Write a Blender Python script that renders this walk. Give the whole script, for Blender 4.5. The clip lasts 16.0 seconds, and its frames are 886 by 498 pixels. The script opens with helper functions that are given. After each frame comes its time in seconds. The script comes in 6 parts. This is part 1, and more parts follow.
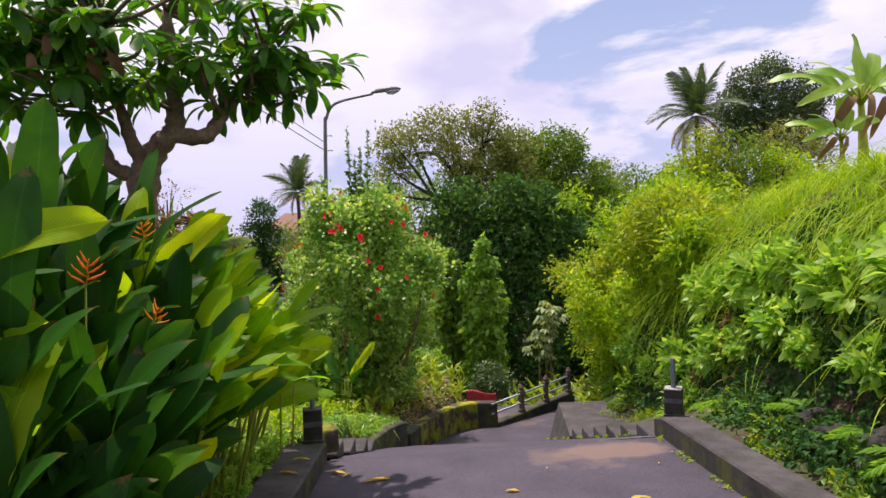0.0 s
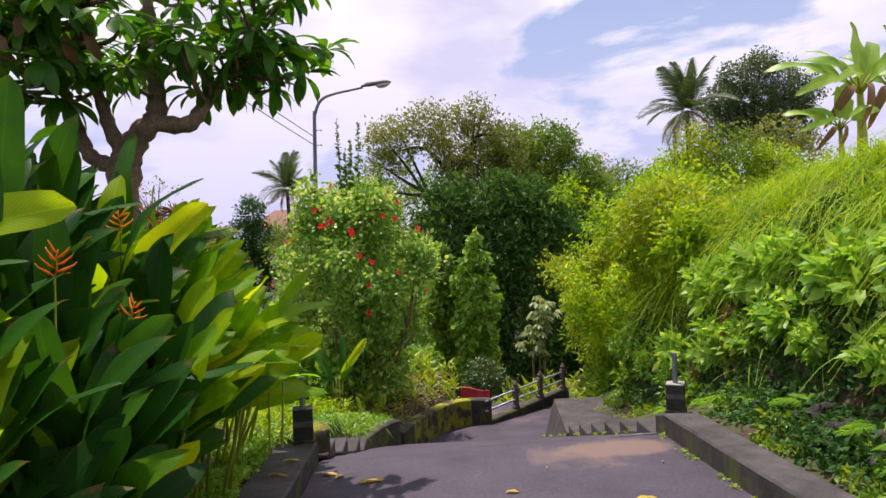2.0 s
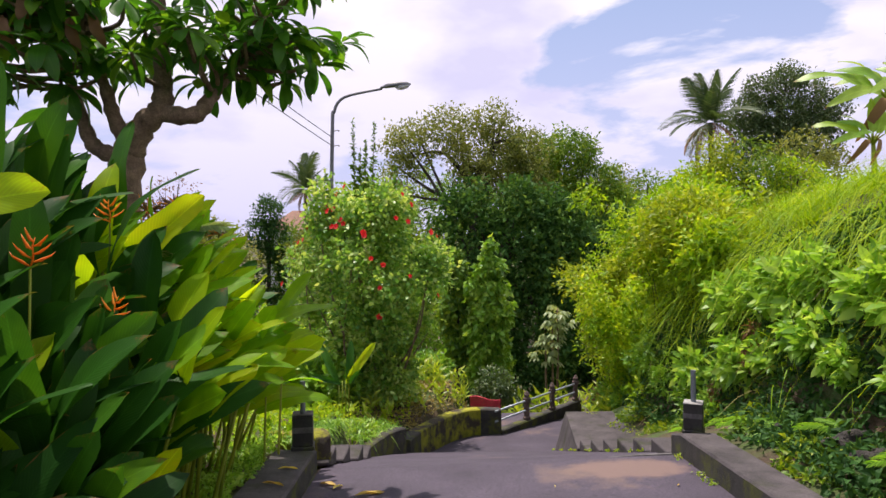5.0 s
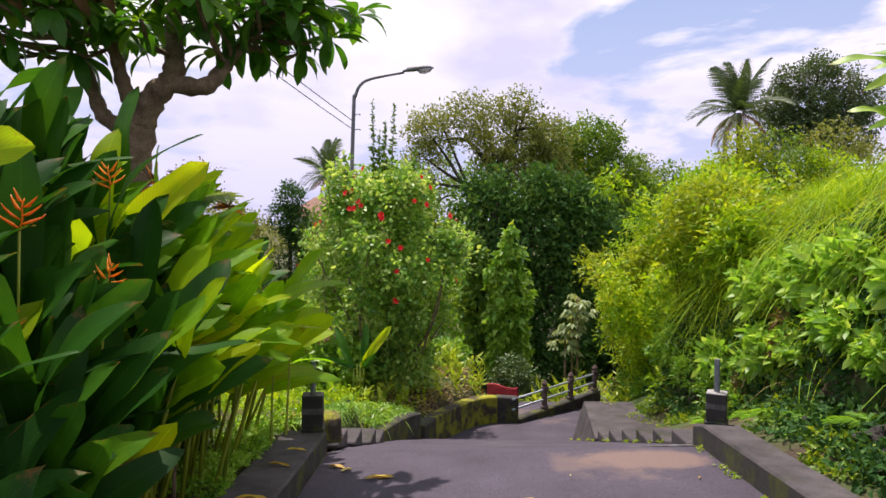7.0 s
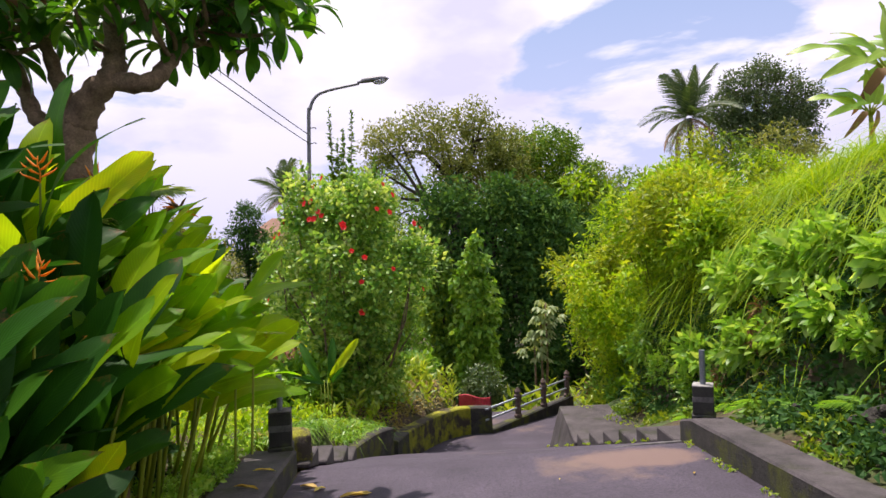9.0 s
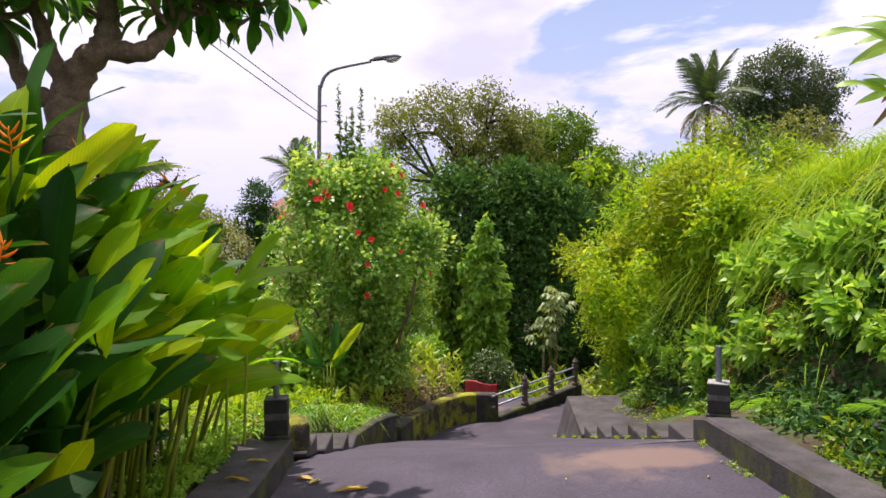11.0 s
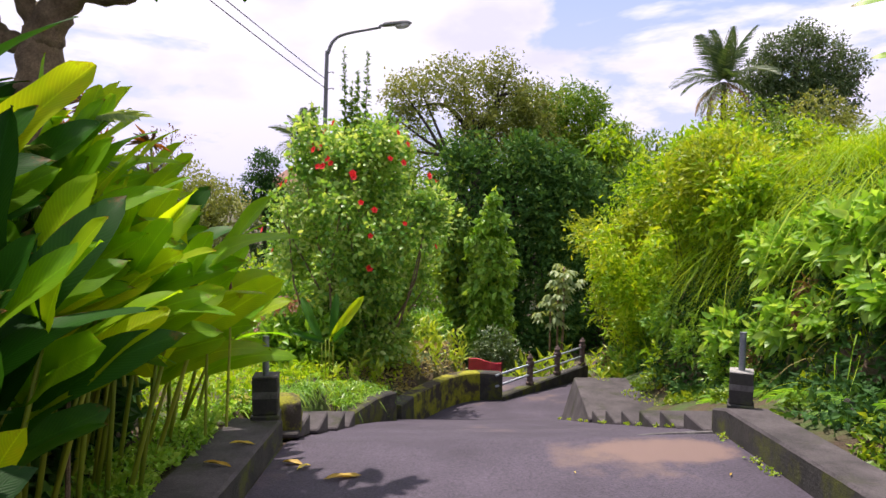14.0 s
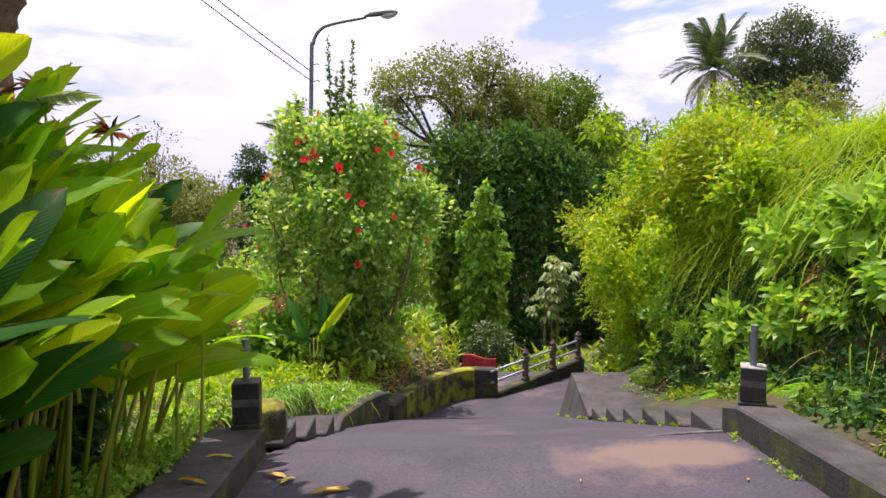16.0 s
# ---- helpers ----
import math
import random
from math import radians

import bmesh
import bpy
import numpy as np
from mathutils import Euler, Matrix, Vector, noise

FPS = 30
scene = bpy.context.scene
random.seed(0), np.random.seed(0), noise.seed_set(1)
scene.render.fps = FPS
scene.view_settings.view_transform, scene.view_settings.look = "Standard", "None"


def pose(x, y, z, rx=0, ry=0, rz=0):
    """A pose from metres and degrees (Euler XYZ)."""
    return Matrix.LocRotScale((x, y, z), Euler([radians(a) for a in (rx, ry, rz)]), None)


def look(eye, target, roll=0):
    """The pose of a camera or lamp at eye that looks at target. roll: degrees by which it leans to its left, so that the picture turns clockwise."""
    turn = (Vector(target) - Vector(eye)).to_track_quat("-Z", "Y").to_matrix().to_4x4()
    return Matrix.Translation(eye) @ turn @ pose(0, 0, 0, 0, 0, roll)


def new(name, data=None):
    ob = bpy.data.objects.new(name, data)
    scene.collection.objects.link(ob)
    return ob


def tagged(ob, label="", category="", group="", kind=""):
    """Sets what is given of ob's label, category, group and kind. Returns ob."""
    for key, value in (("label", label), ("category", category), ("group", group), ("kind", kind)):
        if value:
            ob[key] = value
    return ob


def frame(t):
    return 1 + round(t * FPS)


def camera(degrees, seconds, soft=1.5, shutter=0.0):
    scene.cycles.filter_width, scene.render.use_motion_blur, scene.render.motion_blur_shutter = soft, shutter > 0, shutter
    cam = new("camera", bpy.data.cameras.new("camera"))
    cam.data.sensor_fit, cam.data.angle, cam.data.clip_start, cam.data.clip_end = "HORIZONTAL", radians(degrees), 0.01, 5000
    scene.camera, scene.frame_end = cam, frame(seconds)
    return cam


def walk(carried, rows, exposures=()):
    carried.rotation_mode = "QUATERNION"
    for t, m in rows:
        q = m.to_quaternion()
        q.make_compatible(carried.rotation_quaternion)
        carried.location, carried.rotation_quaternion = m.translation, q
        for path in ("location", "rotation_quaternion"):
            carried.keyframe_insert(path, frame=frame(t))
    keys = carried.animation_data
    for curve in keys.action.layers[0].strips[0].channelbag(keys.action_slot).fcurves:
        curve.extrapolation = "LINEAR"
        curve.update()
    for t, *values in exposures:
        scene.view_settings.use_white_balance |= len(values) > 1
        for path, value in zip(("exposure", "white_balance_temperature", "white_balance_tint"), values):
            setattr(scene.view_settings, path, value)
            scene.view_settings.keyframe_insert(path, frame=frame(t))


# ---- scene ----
cam = camera(65.0, 16.0)
PATH = [
    (0, (-0.093, 0.051, 1.731), (-0.058, 2.05, 1.701), -2.1),
    (0.5, (-0.111, 0.118, 1.705), (-0.062, 2.117, 1.665), -2.2),
    (1, (-0.118, 0.188, 1.681), (-0.063, 2.187, 1.644), -2.8),
    (1.5, (-0.119, 0.247, 1.685), (-0.069, 2.246, 1.634), -2.7),
    (2, (-0.129, 0.306, 1.683), (-0.067, 2.304, 1.643), -2.4),
    (2.5, (-0.133, 0.35, 1.683), (-0.07, 2.348, 1.653), -1.7),
    (3, (-0.121, 0.398, 1.676), (-0.071, 2.397, 1.663), -1.3),
    (5.5, (-0.035, 0.614, 1.646), (-0.04, 2.614, 1.614), -0.1),
    (6, (-0.006, 0.651, 1.622), (-0.034, 2.65, 1.563), 0.3),
    (6.5, (-0.013, 0.713, 1.611), (-0.052, 2.711, 1.54), 0.1),
    (7, (-0.012, 0.782, 1.566), (-0.06, 2.781, 1.513), 0.4),
    (7.5, (-0.024, 0.86, 1.509), (-0.05, 2.859, 1.458), 0.7),
    (8, (-0.068, 0.976, 1.466), (-0.052, 2.976, 1.451), -0.2),
    (8.5, (-0.064, 1.016, 1.415), (-0.028, 3.016, 1.394), 0.4),
    (9, (-0.105, 1.12, 1.396), (-0.038, 3.119, 1.39), -2.1),
    (9.5, (-0.114, 1.199, 1.418), (-0.057, 3.198, 1.389), -1.3),
    (10, (-0.092, 1.27, 1.418), (-0.044, 3.269, 1.369), -0.8),
    (12.5, (-0.039, 1.595, 1.422), (-0.038, 3.594, 1.363), -0.6),
    (13, (-0.029, 1.669, 1.403), (-0.034, 3.668, 1.345), 0.1),
    (13.5, (-0.027, 1.759, 1.391), (-0.026, 3.757, 1.299), 0.4),
    (14, (-0.031, 1.851, 1.374), (-0.018, 3.847, 1.245), 0.6),
    (14.5, (-0.029, 1.933, 1.363), (-0.006, 3.927, 1.211), 0.5),
    (15, (-0.03, 2.032, 1.358), (0.007, 4.025, 1.202), 0.1),
    (15.5, (-0.024, 2.13, 1.361), (0.018, 4.124, 1.212), -0.3),
    (16, (-0.026, 2.211, 1.346), (0.012, 4.205, 1.2), -0.4),
]
walk(cam, [(t, look(eye, target, roll)) for t, eye, target, roll in PATH], exposures=[(0.0, 0.12, 6750, 19), (6.0, 0.2, 6750, 19), (12.0, 0.34, 6750, 19), (16.0, 0.42, 6750, 19)])


# ---- world and sun ----
SUN_TO = Vector((-0.14, 0.26, 0.95)).normalized()
sun = new("sun", bpy.data.lights.new("sun", "SUN"))
sun.data.energy, sun.data.angle, sun.data.color = 5.0, radians(0.6), (1.0, 0.95, 0.86)
sun.matrix_world = look((0, 0, 40), Vector((0, 0, 40)) - SUN_TO)


def make_world():
    w = bpy.data.worlds.new("sky")
    scene.world = w
    w.use_nodes = True
    nt = w.node_tree
    N, L = nt.nodes, nt.links
    N.clear()
    out, bg = N.new("ShaderNodeOutputWorld"), N.new("ShaderNodeBackground")
    sky = N.new("ShaderNodeTexSky")
    sky.sky_type, sky.sun_disc = "NISHITA", False
    sky.sun_elevation = math.asin(SUN_TO.z)
    sky.sun_rotation = math.atan2(SUN_TO.x, SUN_TO.y)
    co = N.new("ShaderNodeTexCoord")
    sep = N.new("ShaderNodeSeparateXYZ")
    L.new(co.outputs["Generated"], sep.inputs[0])
    add = N.new("ShaderNodeMath"); add.operation = "ADD"; add.inputs[1].default_value = 0.28
    L.new(sep.outputs[2], add.inputs[0])
    mx = N.new("ShaderNodeMath"); mx.operation = "MAXIMUM"; mx.inputs[1].default_value = 0.05
    L.new(add.outputs[0], mx.inputs[0])
    div = N.new("ShaderNodeVectorMath"); div.operation = "DIVIDE"
    comb = N.new("ShaderNodeCombineXYZ")
    for k in range(3):
        L.new(mx.outputs[0], comb.inputs[k])
    L.new(co.outputs["Generated"], div.inputs[0]); L.new(comb.outputs[0], div.inputs[1])
    mp = N.new("ShaderNodeMapping")
    mp.inputs["Location"].default_value = (CLOUD_SHIFT[0], CLOUD_SHIFT[1], 0.0)
    mp.inputs["Scale"].default_value = (1.0, 1.0, 0.6)
    L.new(div.outputs[0], mp.inputs[0])
    no = N.new("ShaderNodeTexNoise")
    no.inputs["Scale"].default_value, no.inputs["Detail"].default_value, no.inputs["Roughness"].default_value = 1.35, 7, 0.55
    no.inputs["Distortion"].default_value = 0.3
    L.new(mp.outputs[0], no.inputs["Vector"])
    ramp = N.new("ShaderNodeValToRGB")
    ramp.color_ramp.elements[0].position, ramp.color_ramp.elements[1].position = 0.425, 0.478
    L.new(no.outputs[0], ramp.inputs[0])
    no2 = N.new("ShaderNodeTexNoise")
    no2.inputs["Scale"].default_value, no2.inputs["Detail"].default_value = 2.2, 5
    L.new(mp.outputs[0], no2.inputs["Vector"])
    tone = N.new("ShaderNodeValToRGB")
    tone.color_ramp.elements[0].position, tone.color_ramp.elements[1].position = 0.36, 0.55
    tone.color_ramp.elements[0].color, tone.color_ramp.elements[1].color = (0.66, 0.67, 0.86, 1), (1.0, 1.0, 1.02, 1)
    L.new(no2.outputs[0], tone.inputs[0])
    sc = N.new("ShaderNodeVectorMath"); sc.operation = "SCALE"; sc.inputs["Scale"].default_value = 0.10
    L.new(sky.outputs[0], sc.inputs[0])
    haze = N.new("ShaderNodeMix"); haze.data_type = "RGBA"; haze.inputs["Factor"].default_value = 0.40
    haze.inputs["B"].default_value = (0.42, 0.62, 1.0, 1)
    L.new(sc.outputs[0], haze.inputs["A"])
    mix = N.new("ShaderNodeMix"); mix.data_type = "RGBA"
    L.new(ramp.outputs[0], mix.inputs["Factor"])
    L.new(haze.outputs["Result"], mix.inputs["A"]); L.new(tone.outputs[0], mix.inputs["B"])
    low = N.new("ShaderNodeMapRange")
    low.inputs["From Min"].default_value, low.inputs["From Max"].default_value = 0.02, 0.40
    low.inputs["To Min"].default_value, low.inputs["To Max"].default_value = 0.85, 0.0
    L.new(sep.outputs[2], low.inputs["Value"])
    hz = N.new("ShaderNodeMix"); hz.data_type = "RGBA"
    hz.inputs["B"].default_value = (0.57, 0.59, 0.88, 1)
    L.new(low.outputs[0], hz.inputs["Factor"]); L.new(mix.outputs["Result"], hz.inputs["A"])
    L.new(hz.outputs["Result"], bg.inputs[0])
    bg.inputs[1].default_value = 1.02
    L.new(bg.outputs[0], out.inputs[0])


CLOUD_SHIFT = (-0.66, 0.435)
make_world()

# ---- materials ----


def nodes_of(name):
    m = bpy.data.materials.new(name)
    m.use_nodes = True
    nt = m.node_tree
    return m, nt.nodes, nt.links, nt.nodes["Principled BSDF"]


def ramp_node(N, stops):
    r = N.new("ShaderNodeValToRGB")
    e = r.color_ramp.elements
    while len(e) < len(stops):
        e.new(0.5)
    for k, (p, c) in enumerate(stops):
        e[k].position, e[k].color = p, (*c, 1)
    return r


def noise_node(N, L, scale, detail=6, rough=0.6, coord="Object"):
    co = N.new("ShaderNodeTexCoord")
    n = N.new("ShaderNodeTexNoise")
    n.inputs["Scale"].default_value, n.inputs["Detail"].default_value, n.inputs["Roughness"].default_value = scale, detail, rough
    L.new(co.outputs[coord], n.inputs["Vector"])
    return n


def mix_col(N, L, fac, a, b, mode="MIX"):
    m = N.new("ShaderNodeMix")
    m.data_type, m.blend_type = "RGBA", mode
    for key, v in (("Factor", fac), ("A", a), ("B", b)):
        if hasattr(v, "is_linked"):
            L.new(v, m.inputs[key])
        elif key == "Factor":
            m.inputs[key].default_value = v
        else:
            m.inputs[key].default_value = (*v, 1)
    return m.outputs["Result"]


def surface(name, stops, scale=3.0, fine=40.0, rough=0.85, bump=0.3, grain=0.25, stain=None, stain_scale=0.8, stain_at=(0.5, 0.62), metal=0.0, dist=0.01):
    """A rough surface: a coarse colour ramp, fine grain, an optional second colour in blotches, and bump."""
    m, N, L, p = nodes_of(name)
    a = noise_node(N, L, scale)
    r = ramp_node(N, stops)
    L.new(a.outputs[0], r.inputs[0])
    f = noise_node(N, L, fine, 4, 0.7)
    g = ramp_node(N, [(0.3, (1 - grain,) * 3), (0.7, (1 + grain * 0.3,) * 3)])
    L.new(f.outputs[0], g.inputs[0])
    col = mix_col(N, L, 1.0, r.outputs[0], g.outputs[0], "MULTIPLY")
    if stain:
        s = noise_node(N, L, stain_scale, 8, 0.65)
        sr = ramp_node(N, [(stain_at[0], (0, 0, 0)), (stain_at[1], (1, 1, 1))])
        L.new(s.outputs[0], sr.inputs[0])
        col = mix_col(N, L, sr.outputs[0], col, stain)
    L.new(col, p.inputs["Base Color"])
    p.inputs["Roughness"].default_value, p.inputs["Metallic"].default_value = rough, metal
    b = N.new("ShaderNodeBump")
    b.inputs["Strength"].default_value, b.inputs["Distance"].default_value = bump, dist
    L.new(f.outputs[0], b.inputs["Height"])
    L.new(b.outputs[0], p.inputs["Normal"])
    return m


def leafy(name, stops, rand="island", trans=0.35, rough=0.42, veins=False, scale=1.5, glow=1.35, spec=0.45):
    """A leaf: hue varies leaf by leaf and by patches, light passes through."""
    m, N, L, p = nodes_of(name)
    r = ramp_node(N, stops)
    if rand == "object":
        src = N.new("ShaderNodeObjectInfo").outputs["Random"]
    else:
        src = N.new("ShaderNodeNewGeometry").outputs["Random Per Island"]
    n = noise_node(N, L, scale, 4)
    av = N.new("ShaderNodeMath"); av.operation = "MULTIPLY_ADD"
    av.inputs[1].default_value = 0.62
    L.new(src, av.inputs[0])
    sub = N.new("ShaderNodeMath"); sub.operation = "MULTIPLY_ADD"; sub.inputs[1].default_value, sub.inputs[2].default_value = 1.1, -0.36
    L.new(n.outputs[0], sub.inputs[0])
    L.new(sub.outputs[0], av.inputs[2])
    L.new(av.outputs[0], r.inputs[0])
    col = r.outputs[0]
    if veins:
        uv = N.new("ShaderNodeUVMap")
        sx = N.new("ShaderNodeSeparateXYZ")
        L.new(uv.outputs[0], sx.inputs[0])
        d = N.new("ShaderNodeMath"); d.operation = "SUBTRACT"; d.inputs[1].default_value = 0.5
        L.new(sx.outputs[0], d.inputs[0])
        ab = N.new("ShaderNodeMath"); ab.operation = "ABSOLUTE"
        L.new(d.outputs[0], ab.inputs[0])
        rib = ramp_node(N, [(0.0, (1, 1, 1)), (0.035, (0, 0, 0))])
        L.new(ab.outputs[0], rib.inputs[0])
        # side veins sweep towards the tip
        sl = N.new("ShaderNodeMath"); sl.operation = "MULTIPLY_ADD"; sl.inputs[1].default_value = -0.35
        L.new(ab.outputs[0], sl.inputs[0]); L.new(sx.outputs[1], sl.inputs[2])
        wv = N.new("ShaderNodeMath"); wv.operation = "MULTIPLY"; wv.inputs[1].default_value = 210.0
        L.new(sl.outputs[0], wv.inputs[0])
        sn = N.new("ShaderNodeMath"); sn.operation = "SINE"
        L.new(wv.outputs[0], sn.inputs[0])
        vr = ramp_node(N, [(0.2, (0.93, 0.93, 0.93)), (0.95, (1.04, 1.04, 1.04))])
        L.new(sn.outputs[0], vr.inputs[0])
        col = mix_col(N, L, 1.0, col, vr.outputs[0], "MULTIPLY")
        pale = mix_col(N, L, 1.0, col, (1.35, 1.3, 1.6), "MULTIPLY")
        col = mix_col(N, L, rib.outputs[0], col, pale)
        # dry tips and torn brown margins
        edge = N.new("ShaderNodeMath"); edge.operation = "MAXIMUM"
        L.new(sx.outputs[1], edge.inputs[0])
        e2 = N.new("ShaderNodeMath"); e2.operation = "MULTIPLY"; e2.inputs[1].default_value = 1.9
        L.new(ab.outputs[0], e2.inputs[0]); L.new(e2.outputs[0], edge.inputs[1])
        sp = noise_node(N, L, 5.0, 6)
        ee = N.new("ShaderNodeMath"); ee.operation = "MULTIPLY_ADD"; ee.inputs[1].default_value = 0.55
        L.new(sp.outputs[0], ee.inputs[0]); L.new(edge.outputs[0], ee.inputs[2])
        er = ramp_node(N, [(1.24 / 1.4, (0, 0, 0)), (1.30 / 1.4, (1, 1, 1))])
        es = N.new("ShaderNodeMath"); es.operation = "DIVIDE"; es.inputs[1].default_value = 1.4
        L.new(ee.outputs[0], es.inputs[0]); L.new(es.outputs[0], er.inputs[0])
        col = mix_col(N, L, er.outputs[0], col, (0.20, 0.09, 0.03))
        bp = N.new("ShaderNodeBump"); bp.inputs["Strength"].default_value, bp.inputs["Distance"].default_value = 0.12, 0.003
        L.new(sn.outputs[0], bp.inputs["Height"]); L.new(bp.outputs[0], p.inputs["Normal"])
    L.new(col, p.inputs["Base Color"])
    p.inputs["Roughness"].default_value = rough
    p.inputs["Specular IOR Level"].default_value = spec
    t = N.new("ShaderNodeBsdfTranslucent")
    g = N.new("ShaderNodeVectorMath"); g.operation = "MULTIPLY"; g.inputs[1].default_value = (glow * 1.15, glow, glow * 0.5)
    L.new(col, g.inputs[0]); L.new(g.outputs[0], t.inputs[0])
    ms = N.new("ShaderNodeMixShader"); ms.inputs[0].default_value = trans
    L.new(p.outputs[0], ms.inputs[1]); L.new(t.outputs[0], ms.inputs[2])
    L.new(ms.outputs[0], N["Material Output"].inputs[0])
    return m


M_ROAD = surface("worn_asphalt", [(0.3, (0.048, 0.037, 0.058)), (0.7, (0.090, 0.071, 0.106))], 1.6, 55, 0.8, 0.9, 0.7, (0.15, 0.10, 0.085), 0.8, (0.58, 0.72), dist=0.006)


def lane_patch(m, cx, cy, rx, ry, colour):
    """A worn-in concrete repair on the lane, ragged at its rim."""
    N, L = m.node_tree.nodes, m.node_tree.links
    p = N["Principled BSDF"]
    was = p.inputs["Base Color"].links[0].from_socket
    co = N.new("ShaderNodeTexCoord")
    mp = N.new("ShaderNodeMapping"); mp.vector_type = "TEXTURE"
    mp.inputs["Location"].default_value, mp.inputs["Scale"].default_value = (cx, cy, 0), (rx, ry, 1e6)
    L.new(co.outputs["Object"], mp.inputs[0])
    ln = N.new("ShaderNodeVectorMath"); ln.operation = "LENGTH"
    L.new(mp.outputs[0], ln.inputs[0])
    n = noise_node(N, L, 3.4, 10, 0.7)
    ad = N.new("ShaderNodeMath"); ad.operation = "MULTIPLY_ADD"; ad.inputs[1].default_value = 1.5
    L.new(n.outputs[0], ad.inputs[0]); L.new(ln.outputs["Value"], ad.inputs[2])
    hf = N.new("ShaderNodeMath"); hf.operation = "MULTIPLY"; hf.inputs[1].default_value = 0.5
    L.new(ad.outputs[0], hf.inputs[0])
    r = ramp_node(N, [(0.70, (0.9, 0.9, 0.9)), (0.80, (0.55, 0.55, 0.55)), (0.90, (0.0, 0.0, 0.0))])
    L.new(hf.outputs[0], r.inputs[0])
    L.new(mix_col(N, L, r.outputs[0], was, colour), p.inputs["Base Color"])


lane_patch(M_ROAD, 1.66, 6.90, 0.54, 0.36, (0.17, 0.11, 0.095))
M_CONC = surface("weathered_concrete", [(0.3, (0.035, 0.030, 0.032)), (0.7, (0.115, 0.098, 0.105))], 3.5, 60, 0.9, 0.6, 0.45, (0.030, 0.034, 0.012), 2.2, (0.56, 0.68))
# Dark mould and moss; on kerb sides the colour also carries shade.
M_DARKC = surface("mouldy_shaded_concrete", [(0.3, (0.022, 0.021, 0.02)), (0.7, (0.075, 0.068, 0.062))], 4, 50, 0.92, 0.6, 0.4, (0.085, 0.095, 0.012), 2.5, (0.51, 0.62))
M_MOSS = surface("mossy_concrete", [(0.3, (0.22, 0.23, 0.01)), (0.7, (0.44, 0.42, 0.03))], 5, 60, 0.95, 0.9, 0.5, (0.055, 0.042, 0.032), 3.2, (0.45, 0.57), dist=0.02)
M_PATCH = surface("pale_concrete_patch", [(0.3, (0.22, 0.15, 0.13)), (0.7, (0.34, 0.25, 0.22))], 5, 70, 0.85, 0.4, 0.3, (0.16, 0.13, 0.13), 2.5, (0.5, 0.62))
M_PILLAR = surface("black_painted_concrete", [(0.3, (0.012, 0.012, 0.011)), (0.7, (0.045, 0.042, 0.035))], 8, 60, 0.6, 0.5, 0.4, (0.05, 0.06, 0.012), 6, (0.55, 0.66))
M_BAND = surface("grey_paint", [(0.3, (0.06, 0.055, 0.055)), (0.7, (0.17, 0.16, 0.16))], 9, 60, 0.7, 0.4, 0.4)
M_CAP = surface("chipped_white_top", [(0.3, (0.16, 0.155, 0.15)), (0.7, (0.5, 0.48, 0.46))], 14, 60, 0.8, 0.4, 0.4)
M_PIPE = surface("galvanised_pipe", [(0.3, (0.20, 0.22, 0.26)), (0.7, (0.33, 0.36, 0.40))], 20, 90, 0.45, 0.2, 0.3, metal=0.6)
M_STEEL = surface("grey_rail_paint", [(0.3, (0.30, 0.34, 0.40)), (0.7, (0.42, 0.46, 0.52))], 10, 60, 0.45, 0.2, 0.3, metal=0.3)
M_LAMP = surface("lamp_housing", [(0.3, (0.10, 0.105, 0.12)), (0.7, (0.16, 0.165, 0.18))], 6, 50, 0.5, 0.2, 0.2)
M_SOIL = surface("soil", [(0.3, (0.05, 0.032, 0.018)), (0.7, (0.14, 0.09, 0.055))], 2, 30, 0.95, 0.8, 0.5, (0.06, 0.10, 0.02), 0.9, (0.45, 0.6), dist=0.04)
M_ROCK = surface("damp_rock", [(0.3, (0.02, 0.018, 0.015)), (0.7, (0.075, 0.065, 0.055))], 3, 25, 0.85, 0.9, 0.5, (0.05, 0.09, 0.015), 1.6, (0.5, 0.6), dist=0.05)
M_BARK = surface("grey_brown_bark", [(0.3, (0.13, 0.085, 0.05)), (0.7, (0.36, 0.25, 0.16))], 9, 60, 0.9, 0.8, 0.5, (0.09, 0.08, 0.035), 4, (0.56, 0.68), dist=0.015)
M_DBARK = surface("dark_bark", [(0.3, (0.03, 0.024, 0.018)), (0.7, (0.09, 0.075, 0.055))], 5, 30, 0.92, 0.8, 0.5, dist=0.02)
M_ROOF = surface("clay_roof", [(0.3, (0.20, 0.10, 0.07)), (0.7, (0.32, 0.18, 0.13))], 3, 30, 0.85, 0.4, 0.3)
M_WALLP = surface("house_paint", [(0.3, (0.5, 0.5, 0.55)), (0.7, (0.65, 0.65, 0.7))], 2, 30, 0.85, 0.2, 0.2)
M_NET = surface("red_net", [(0.3, (0.62, 0.03, 0.06)), (0.7, (0.8, 0.09, 0.12))], 6, 60, 0.7, 0.3, 0.3)
M_CABLE = surface("cable_rubber", [(0.3, (0.05, 0.05, 0.06)), (0.7, (0.08, 0.08, 0.09))], 6, 60, 0.6, 0.1, 0.2)
M_CARVED = surface("carved_stone", [(0.3, (0.09, 0.06, 0.055)), (0.7, (0.2, 0.14, 0.13))], 12, 60, 0.9, 0.6, 0.4)

